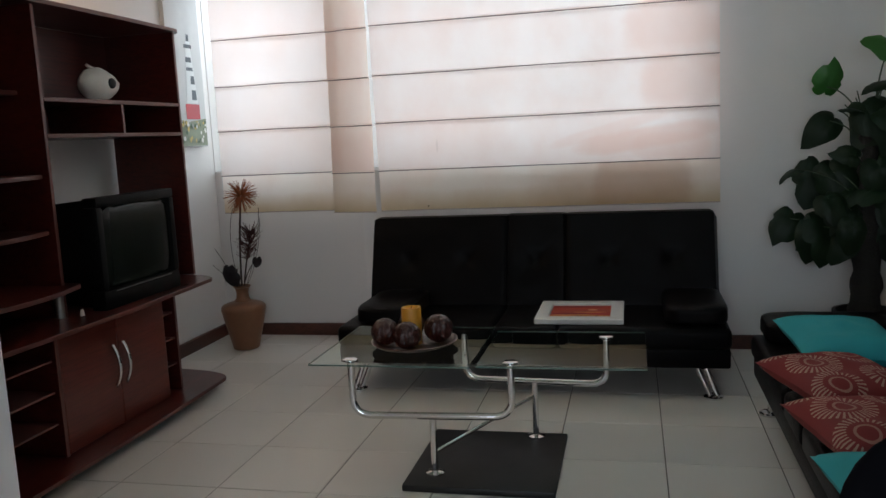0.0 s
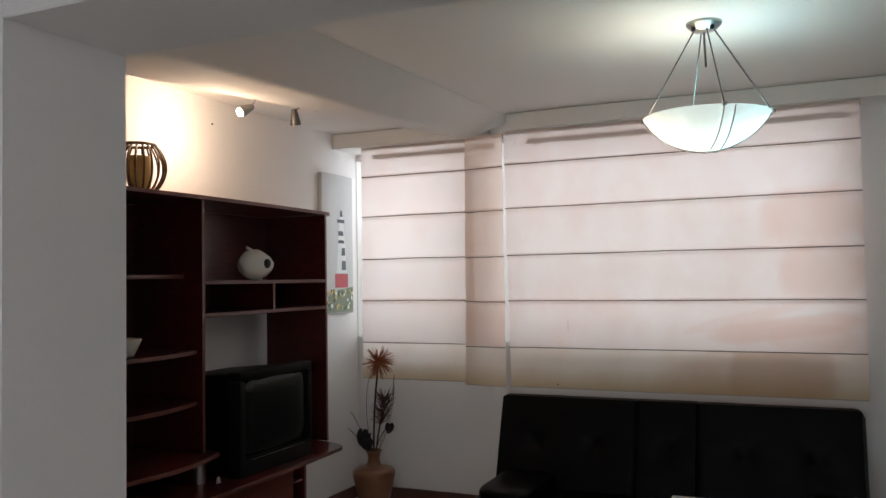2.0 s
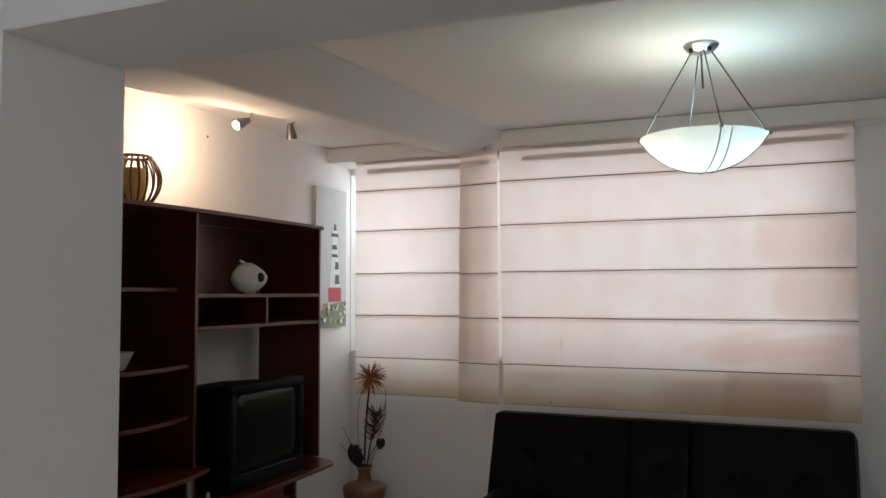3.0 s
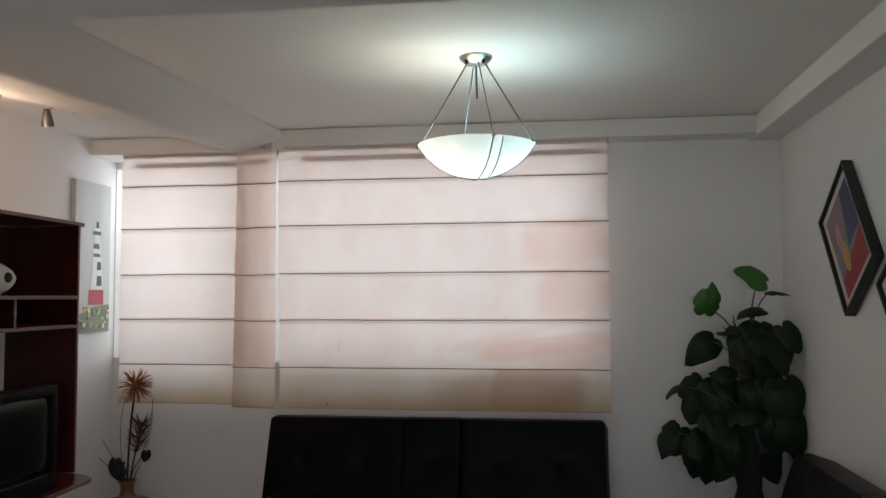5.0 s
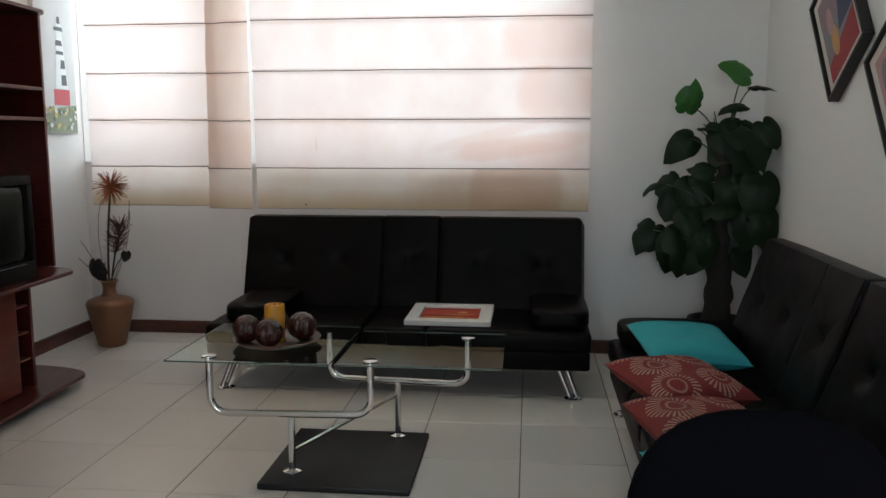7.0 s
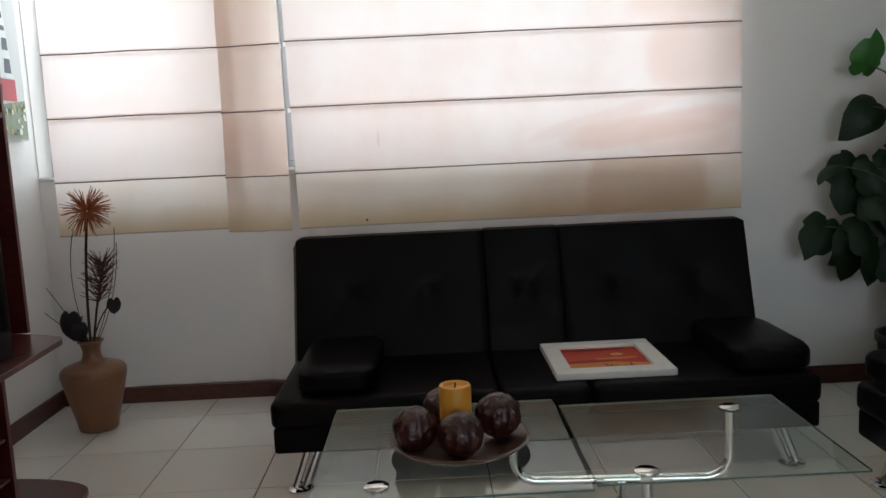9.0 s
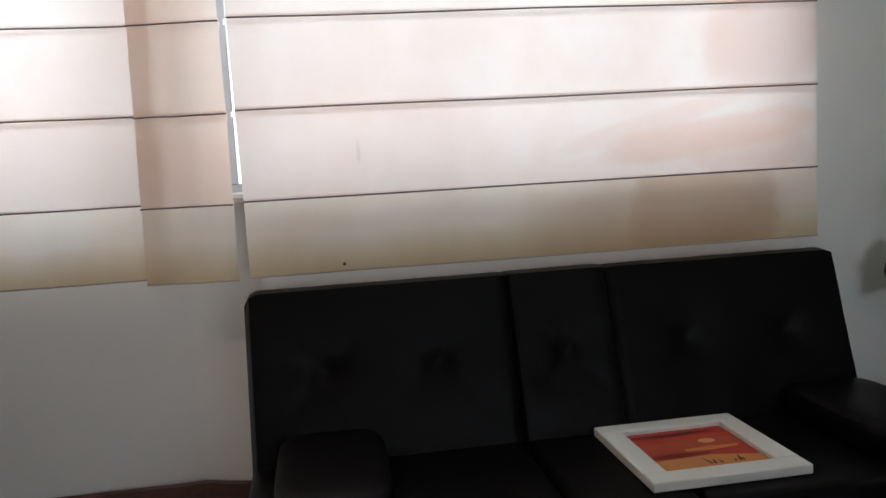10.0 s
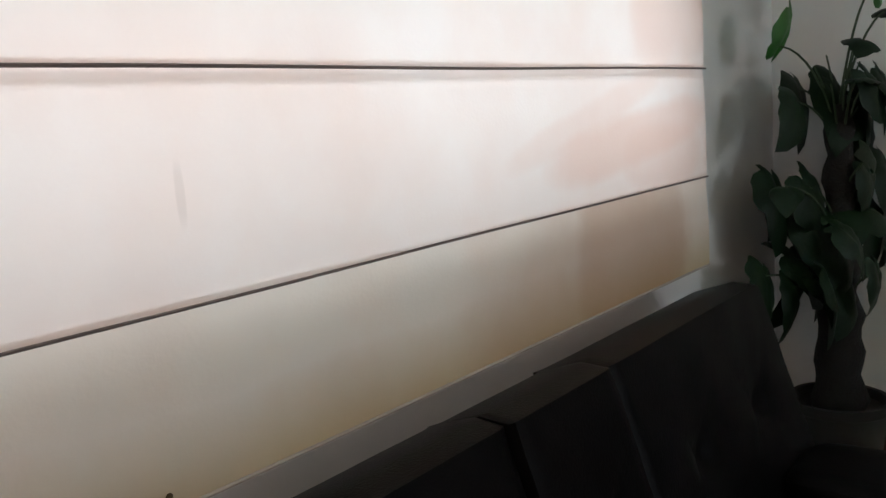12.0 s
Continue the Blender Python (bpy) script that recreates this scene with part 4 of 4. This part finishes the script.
def fish_ornament():
    bm = bmesh.new()
    bmesh.ops.create_uvsphere(bm, u_segments=36, v_segments=22, radius=1)
    for v in bm.verts:
        c = v.co.copy()
        k = 1 + 0.06 * noise.noise(c * 3)
        v.co = Vector((c.x * 0.045, c.y * 0.112 * k, c.z * 0.076 * (1 - 0.25 * max(0, c.y)) * k))
    for a, b, w in (((0, -0.01, 0.06), (0, -0.06, 0.085), 0.02), ((0, 0.02, -0.055), (0, 0.03, -0.078), 0.025)):
        tube([a, ((a[0] + b[0]) / 2, (a[1] + b[1]) / 2, (a[2] + b[2]) / 2), b], w * 0.6, 10, bm, w * 0.35)
    n0 = len(bm.faces)
    bmesh.ops.create_uvsphere(bm, u_segments=18, v_segments=10, radius=1, matrix=Matrix.LocRotScale((0.043, 0.036, 0.004), None, (0.013, 0.022, 0.024)))
    bm.faces.ensure_lookup_table()
    for f in bm.faces[n0:]:
        f.material_index = 1
    ob = part("fish_ornament", bm, [CERAMIC, BLACK])
    ob.matrix_world = pose(-2.30, 3.11, 1.540, 0, 0, -12)
    return tagged(ob, "white ceramic fish ornament with dark opening", "ornament")


fish_ornament()
tagged(part("bowl", lathe([(0.0, 1.1615), (0.04, 1.1615), (0.045, 1.165), (0.075, 1.232), (0.070, 1.233), (0.04, 1.172), (0.0, 1.170)], 28, cx=-2.27, cy=2.20, cap=False), CERAMIC), "small white ceramic bowl on dark shelf", "bowl")
basket = thing("cane_lantern", "bent cane lantern round a parchment cylinder", "lantern", Matrix.Translation((-2.30, 2.325, 1.833)))
for r, z in ((0.062, 0.004), (0.066, 0.198)):
    part("ring", tube([(r * math.cos(a), r * math.sin(a), z) for a in (2 * math.pi * i / 32 for i in range(33))], 0.006, 8), BAMBOO, basket)
for i in range(20):
    a = 2 * math.pi * i / 20
    pts = [((0.062 + 0.045 * math.sin(math.pi * s) ** 0.8) * math.cos(a), (0.062 + 0.045 * math.sin(math.pi * s) ** 0.8) * math.sin(a), 0.004 + 0.194 * s) for s in (j / 10 for j in range(11))]
    part("cane", tube(pts, 0.0042, 6), BAMBOO, basket)
part("inner_cylinder", lathe([(0.0, 0.002), (0.045, 0.002), (0.045, 0.15), (0.0, 0.15)], 28, cap=False), PARCH, basket, "yellow parchment cylinder")

nail = lathe([(0.0, 0.0), (0.005, 0.0), (0.005, 0.004), (0.002, 0.006), (0.0, 0.006)], 12, cap=False)
tagged(part("nail", nail, BLACK), "small dark nail in the white wall", "nail").matrix_world = pose(XL, 3.118, 2.279, 0, 90, 0)
scrap = box(-0.010, 0.010, -0.003, 0.003, 0.0, 0.028, 0.0015)
for v in scrap.verts:
    v.co.x *= 1 - 15 * v.co.z
tagged(part("paper_tag", scrap, WHITE), "small white folded paper tag standing on the shelf", "tag").matrix_world = pose(-2.125, 2.60, 0.5835, 0, 0, 60)

# ---- track light ----
track = thing("track_light", "small ceiling spotlight bar with two metal heads", "ceiling light")
part("bar", tube([(-2.20, 2.75 + 0.08 * i, 2.392 - 0.0 * i) for i in range(11)], 0.010, 10), STEEL, track)
for px, py, pz, dx, dy, dz, lit in ((-2.235, 2.985, 2.305, -0.25, -0.80, -0.42, True), (-2.215, 3.335, 2.345, -0.05, 0.25, -0.95, False)):
    d = Vector((dx, dy, dz)).normalized()
    p = Vector((px, py, pz))
    st = part("arm", tube(bend((-2.20, py, 2.392), (px + 0.02, py + 0.05, 2.375), p - d * 0.01, 8), 0.006, 8), STEEL, track)
    head = lathe([(0.0, -0.02), (0.016, -0.018), (0.024, 0.01), (0.034, 0.055), (0.036, 0.075), (0.033, 0.075), (0.030, 0.06), (0.0, 0.058)], 24, cap=False)
    h = part("head", head, DARKMETAL, track, "conical brushed metal spot head")
    h.matrix_local = Matrix.Translation(p) @ d.to_track_quat("Z", "Y").to_matrix().to_4x4() @ Matrix.Diagonal((0.82, 0.82, 0.9, 1))
    part("lens", lathe([(0.0, 0.066), (0.029, 0.066), (0.026, 0.078), (0.0, 0.084)], 20, cap=False), LENS if lit else CERAMIC, h, "glowing lens" if lit else "frosted lens, unlit")

# ---- pendant lamp ----
PX, PY = -0.100, 2.950
pend = thing("pendant_lamp", "frosted glass bowl pendant lamp on thin metal rods, lit", "ceiling light", Matrix.Translation((PX, PY, 0)))
part("canopy", lathe([(0.0, 2.409), (0.066, 2.409), (0.066, 2.402), (0.045, 2.380), (0.012, 2.372), (0.0, 2.372)], 32, cap=False), STEEL, pend)
for sx, sy in ((-0.034, -0.036), (0.034, -0.036)):
    part("screw", lathe([(0.0, 2.373), (0.007, 2.373), (0.008, 2.377), (0.008, 2.388), (0.0, 2.388)], 14, cx=sx, cy=sy, cap=False), BLACK, pend)
R, RIM, LOW = 0.232, 2.052, 1.922
RR = (R * R + (RIM - LOW) ** 2) / (2 * (RIM - LOW))


def bowl_z(r):
    return LOW + RR - math.sqrt(RR * RR - r * r)


prof = [(R * i / 20, bowl_z(R * i / 20)) for i in range(1, 21)]
prof = [(0.001, LOW)] + prof
part("bowl_shade", lathe(prof, 56, cap=False), BOWL, pend, "frosted white glass bowl")
for a, off in ((0.0, 0.0), (-1.2, 0.0), (-1.2, 0.04)):
    pts = []
    for i in range(25):
        s = (2 * i / 24 - 1) * math.sqrt(R * R - off * off)
        x, y = s * math.cos(a) - off * math.sin(a), s * math.sin(a) + off * math.cos(a)
        pts.append((x, y, bowl_z(min(R, math.hypot(x, y))) - 0.006))
    part("bowl_strap", tube(pts, 0.0028, 8), STEEL, pend, "thin curved metal strap")
for a in (0.0, -1.2, math.pi, math.pi - 1.2):
    part("rod", tube([(0.035 * math.cos(a), 0.035 * math.sin(a), 2.385), (R * math.cos(a), R * math.sin(a), RIM - 0.002)], 0.0028, 8), DARKMETAL, pend)
    k = part("knob", lathe([(0.0, RIM - 0.010), (0.008, RIM - 0.008), (0.008, RIM + 0.006), (0.0, RIM + 0.008)], 12, cx=(R + 0.004) * math.cos(a), cy=(R + 0.004) * math.sin(a), cap=False), STEEL, pend)
part("stem", tube([(0, 0, 2.375), (0.004, 0, 2.24)], 0.0042, 8), DARKMETAL, pend)
for sx in (-0.09, 0.09):
    part("bulb_holder", tube([(sx, 0, 2.02), (sx, 0, 2.055)], 0.013, 12), CERAMIC, pend)

# ---- potted plant ----
plant = thing("potted_plant", "tall artificial philodendron with dark green heart leaves", "plant", Matrix.Translation((1.165, 4.10, 0)))
part("pot", lathe([(0.0, 0.0), (0.11, 0.0), (0.14, 0.24), (0.15, 0.25), (0.15, 0.28), (0.135, 0.28), (0.13, 0.25), (0.0, 0.24)], 36, cap=False), POT, plant)
tr = bmesh.new()
pr = []
for i in range(26):
    z = 0.24 + 0.96 * i / 25
    pr.append((0.075 * (1 - 0.55 * i / 25) + 0.008 * math.sin(i * 1.7), z))
lathe(pr, 18, tr)
for v in tr.verts:
    v.co.x += 0.012 * noise.noise(v.co * 12)
    v.co.y += 0.012 * noise.noise(v.co * 12 + Vector((5, 0, 0)))
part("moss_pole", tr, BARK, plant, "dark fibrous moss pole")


def heart_leaf(size, bright, cup, seed):
    """A heart-shaped leaf in its own x-y plane: stalk at the origin, tip along +y."""
    bm = bmesh.new()
    n, m = 26, 5
    rings = []
    rim = []
    for i in range(n):
        a = 2 * math.pi * i / n
        s = math.sin(a / 2) ** 0.9
        r = size * (0.40 + 0.62 * s * (1 - 0.30 * math.sin(a) ** 2)) * (1 + 0.07 * noise.noise((seed, math.cos(a) * 2, math.sin(a) * 2)) - (0.16 if (i + seed) % 6 == 2 and seed % 2 == 0 else 0))
        r *= 1 + 0.24 * math.exp(-((a - math.pi) / 0.33) ** 2) - 0.35 * math.exp(-(min(a, 2 * math.pi - a) / 0.3) ** 2)
        rim.append((r * math.sin(a) * 0.86, -r * math.cos(a) * 0.95))
    c = bm.verts.new((0, 0.0, 0))
    for k in range(1, m + 1):
        f = k / m
        row = []
        for x, y in rim:
            xx, yy = x * f, y * f
            z = -cup * (yy / size) ** 2 * size * 0.5 + abs(xx) * 0.25 - (xx / size) ** 2 * size * 0.9 + 0.02 * size * math.sin(yy / size * 18) * f + 0.05 * size * noise.noise((xx / size * 3, yy / size * 3, seed))
            row.append(bm.verts.new((xx, yy, z)))
        rings.append(row)
    for i in range(n):
        j = (i + 1) % n
        bm.faces.new((c, rings[0][i], rings[0][j]))
        for a, b in zip(rings, rings[1:]):
            bm.faces.new((a[i], b[i], b[j], a[j]))
    bmesh.ops.recalc_face_normals(bm, faces=bm.faces)
    return bm


def place_leaf(x, y, z, size, tip, facing, bright, seed):
    """tip: the way the point shows, in degrees from +x towards +z; facing 1: upright and open to the room, 0: lying level."""
    lr = random.Random(seed)
    a = radians(tip)
    out = 0.25 + 0.35 * lr.random()
    t = Vector((math.cos(a), -out if facing > 0.5 else -0.3, math.sin(a) * (1 if facing > 0.5 else 0.25))).normalized()
    n = Vector((lr.uniform(-0.35, 0.35), -facing, 1.02 - facing + lr.uniform(0.0, 0.35)))
    n = (n - t * n.dot(t)).normalized()
    side = t.cross(n)
    base = Vector((x, y, z)) - t * size * 0.3
    leaf = part("leaf", heart_leaf(size, bright, lr.uniform(0.5, 1.3), seed), LEAF_VIVID if bright else LEAF, plant, "bright green leaf" if bright else "")
    leaf.matrix_local = Matrix(((side.x, t.x, n.x, base.x), (side.y, t.y, n.y, base.y), (side.z, t.z, n.z, base.z), (0, 0, 0, 1)))
    low = min(1.08, max(0.42, base.z - 0.20))
    part("stalk", tube(bend((0.02 * math.cos(seed), 0.02 * math.sin(seed), low), (base.x * 0.35, base.y * 0.4, base.z - 0.02), base, 8), 0.0042, 6, None, 0.003), STEM, plant)


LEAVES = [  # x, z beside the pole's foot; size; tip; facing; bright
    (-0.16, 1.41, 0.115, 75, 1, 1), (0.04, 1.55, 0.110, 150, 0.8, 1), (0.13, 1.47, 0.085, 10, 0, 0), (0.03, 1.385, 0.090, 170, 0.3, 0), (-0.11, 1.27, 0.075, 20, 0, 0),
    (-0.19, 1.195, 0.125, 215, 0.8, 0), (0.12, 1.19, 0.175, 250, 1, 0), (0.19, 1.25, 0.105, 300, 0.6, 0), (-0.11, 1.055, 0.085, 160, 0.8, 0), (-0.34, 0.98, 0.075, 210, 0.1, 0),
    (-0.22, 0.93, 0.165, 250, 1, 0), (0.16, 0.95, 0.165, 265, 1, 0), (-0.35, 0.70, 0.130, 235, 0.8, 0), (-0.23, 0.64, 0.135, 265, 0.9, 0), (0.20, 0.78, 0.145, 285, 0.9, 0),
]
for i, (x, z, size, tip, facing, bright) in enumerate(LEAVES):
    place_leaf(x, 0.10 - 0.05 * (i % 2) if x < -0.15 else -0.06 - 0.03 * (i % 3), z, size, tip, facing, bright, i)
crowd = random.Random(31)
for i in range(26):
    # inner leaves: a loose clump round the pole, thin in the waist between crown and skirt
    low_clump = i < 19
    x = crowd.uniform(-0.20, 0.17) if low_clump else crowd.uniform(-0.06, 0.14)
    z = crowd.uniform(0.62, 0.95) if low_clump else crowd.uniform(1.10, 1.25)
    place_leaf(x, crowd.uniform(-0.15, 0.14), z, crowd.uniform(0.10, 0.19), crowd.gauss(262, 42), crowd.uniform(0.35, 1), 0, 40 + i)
for i in range(8):
    a = 2.4 * i
    top = (-0.02 + 0.11 * math.cos(a), 0.06 * math.sin(a), 1.26 + 0.03 * (i % 4))
    part("stalk", tube(bend((0.02 * math.cos(a), 0.02 * math.sin(a), 1.06), (0.03 * math.cos(a), 0.0, 1.18), top, 8), 0.004, 6, None, 0.0026), STEM, plant)

# ---- vase of dried flowers ----
vase = thing("vase", "golden brown ceramic floor vase with narrow neck", "vase", Matrix.Translation((-2.275, 4.262, 0)))
part("vase_body", lathe([(0.0, 0.0), (0.070, 0.0), (0.079, 0.006), (0.084, 0.03), (0.118, 0.17), (0.134, 0.245), (0.133, 0.262), (0.122, 0.276), (0.09, 0.288), (0.055, 0.298), (0.0, 0.298)], 56, cap=False), GOLD, vase)
part("neck", lathe([(0.056, 0.2975), (0.046, 0.304), (0.039, 0.320), (0.036, 0.345), (0.042, 0.370), (0.046, 0.380), (0.041, 0.380), (0.032, 0.345), (0.034, 0.2975)], 48, cap=False), GOLD, vase)
part("rim", lathe([(0.046, 0.3805), (0.053, 0.384), (0.054, 0.389), (0.049, 0.392), (0.041, 0.386), (0.041, 0.3805)], 48, cap=False), GOLD, vase, "flared lip")
dried = thing("dried_flowers", "dried straw flower, dark plume and twigs in vase", "flowers", Matrix.Translation((-2.275, 4.262, 0)))
rf = random.Random(9)
part("stem", tube(bend((0, 0, 0.335), (0.0, 0, 0.65), (0.045, -0.01, 0.92), 12), 0.006, 8), TWIG, dried)
part("stem", tube(bend((0.01, 0, 0.335), (0.03, 0, 0.5), (0.075, 0.0, 0.66), 10), 0.005, 8), TWIG, dried)
fl = bmesh.new()
for i in range(150):
    u, a = rf.uniform(-1, 1), rf.uniform(0, 2 * math.pi)
    d = Vector((math.sqrt(1 - u * u) * math.cos(a), math.sqrt(1 - u * u) * math.sin(a), u))
    c = Vector((0.045, -0.01, 0.935))
    tube([c + d * 0.012, c + d * rf.uniform(0.05, 0.07) + Vector((0, 0, 0.006)), c + d * rf.uniform(0.085, 0.115)], 0.0028, 4, fl, 0.0012)
part("straw_flower", fl, STRAW, dried, "orange-brown spiky straw flower")
pl = bmesh.new()
for i in range(130):
    s = rf.random()
    c = Vector((0.055 + 0.03 * s, 0, 0.55 + 0.17 * s))
    a = rf.uniform(0, 2 * math.pi)
    d = Vector((math.cos(a), math.sin(a), rf.uniform(0.3, 1.1))).normalized()
    tube([c, c + d * rf.uniform(0.03, 0.055), c + d * rf.uniform(0.065, 0.095) + Vector((0, 0, 0.01))], 0.0025, 4, pl, 0.001)
part("plume", pl, PLUME, dried, "dark reddish feathery plume")
for x, y, z, s, hd, dr in ((-0.075, -0.02, 0.49, 0.075, 170, -70), (-0.055, 0.02, 0.47, 0.06, 100, -60), (-0.03, -0.03, 0.45, 0.055, 200, -75), (0.115, 0.0, 0.545, 0.045, 20, -110)):
    p = part("petal", heart_leaf(s, 0, 1.2, 7), PETAL, dried)
    p.matrix_local = pose(x, y, z) @ pose(0, 0, 0, 0, 0, hd) @ pose(0, 0, 0, dr, 0, 0)
    part("stem", tube(bend((0, 0, 0.335), (x * 0.4, y * 0.4, z - 0.03), (x, y, z), 8), 0.003, 6), TWIG, dried)
for tip, mid in (((-0.16, 0.0, 0.62), (-0.08, 0, 0.5)), ((0.15, 0.0, 0.80), (0.14, 0, 0.55)), ((-0.03, 0.02, 0.86), (-0.09, 0, 0.65)), ((0.14, 0.02, 0.86), (0.13, 0.01, 0.6)), ((-0.17, -0.02, 0.52), (-0.1, 0, 0.45))):
    part("twig", tube(bend((0.005, 0, 0.335), mid, tip, 10), 0.0016, 5), TWIG, dried)

# ---- dining chair ----
chair = thing("dining_chair", "black upholstered dining chair with rounded back", "chair", Matrix.Translation((0.535, 1.0, 0)))
bk = superpad(0.205, 0.034, 0.205, 2.5)
bmesh.ops.translate(bk, verts=bk.verts, vec=(0, 0, 0.612))
part("backrest", bk, SEATCLOTH, chair)
st = superpad(0.215, 0.205, 0.035, 4.5)
bmesh.ops.translate(st, verts=st.verts, vec=(0, -0.20, 0.445))
part("seat", st, SEATCLOTH, chair)
for sx in (-0.18, 0.18):
    part("leg", tube([(sx, -0.36, 0.0), (sx, -0.36, 0.43)], 0.014, 12), BLACK, chair)
    part("leg", tube([(sx, 0.0, 0.0), (sx, 0.0, 0.55)], 0.014, 12), BLACK, chair)

# ---- floor tiles ----
TW, GAP = 0.4012, 0.0048
tile_meshes = {}


def tile_mesh(w, d):
    key = (round(w, 3), round(d, 3))
    if key not in tile_meshes:
        bm = bmesh.new()
        e = 0.002
        low = [bm.verts.new((sx * w / 2, sy * d / 2, -0.003)) for sx, sy in ((-1, -1), (1, -1), (1, 1), (-1, 1))]
        mid = [bm.verts.new((sx * w / 2, sy * d / 2, -0.0012)) for sx, sy in ((-1, -1), (1, -1), (1, 1), (-1, 1))]
        top = [bm.verts.new((sx * (w / 2 - e), sy * (d / 2 - e), 0.0)) for sx, sy in ((-1, -1), (1, -1), (1, 1), (-1, 1))]
        for a, b in ((low, mid), (mid, top)):
            for i in range(4):
                bm.faces.new((a[i], a[(i + 1) % 4], b[(i + 1) % 4], b[i]))
        bm.faces.new(top)
        me = mesh_of("tile", bm)
        me.materials.append(TILE)
        tile_meshes[key] = me
    return tile_meshes[key]


for i in range(-4, 9):
    for j in range(-14, 6):
        x0, x1 = max(XL, -1.449 + TW * i), min(XR, -1.449 + TW * (i + 1))
        y0, y1 = max(REAR, 2.752 + TW * j), min(Y_LEFT, 2.752 + TW * (j + 1))
        if x1 - x0 < 0.02 or y1 - y0 < 0.02:
            continue
        t = new("tile", tile_mesh(x1 - x0 - GAP, y1 - y0 - GAP))
        t.location = ((x0 + x1) / 2, (y0 + y1) / 2, 0)
        t.parent = floor
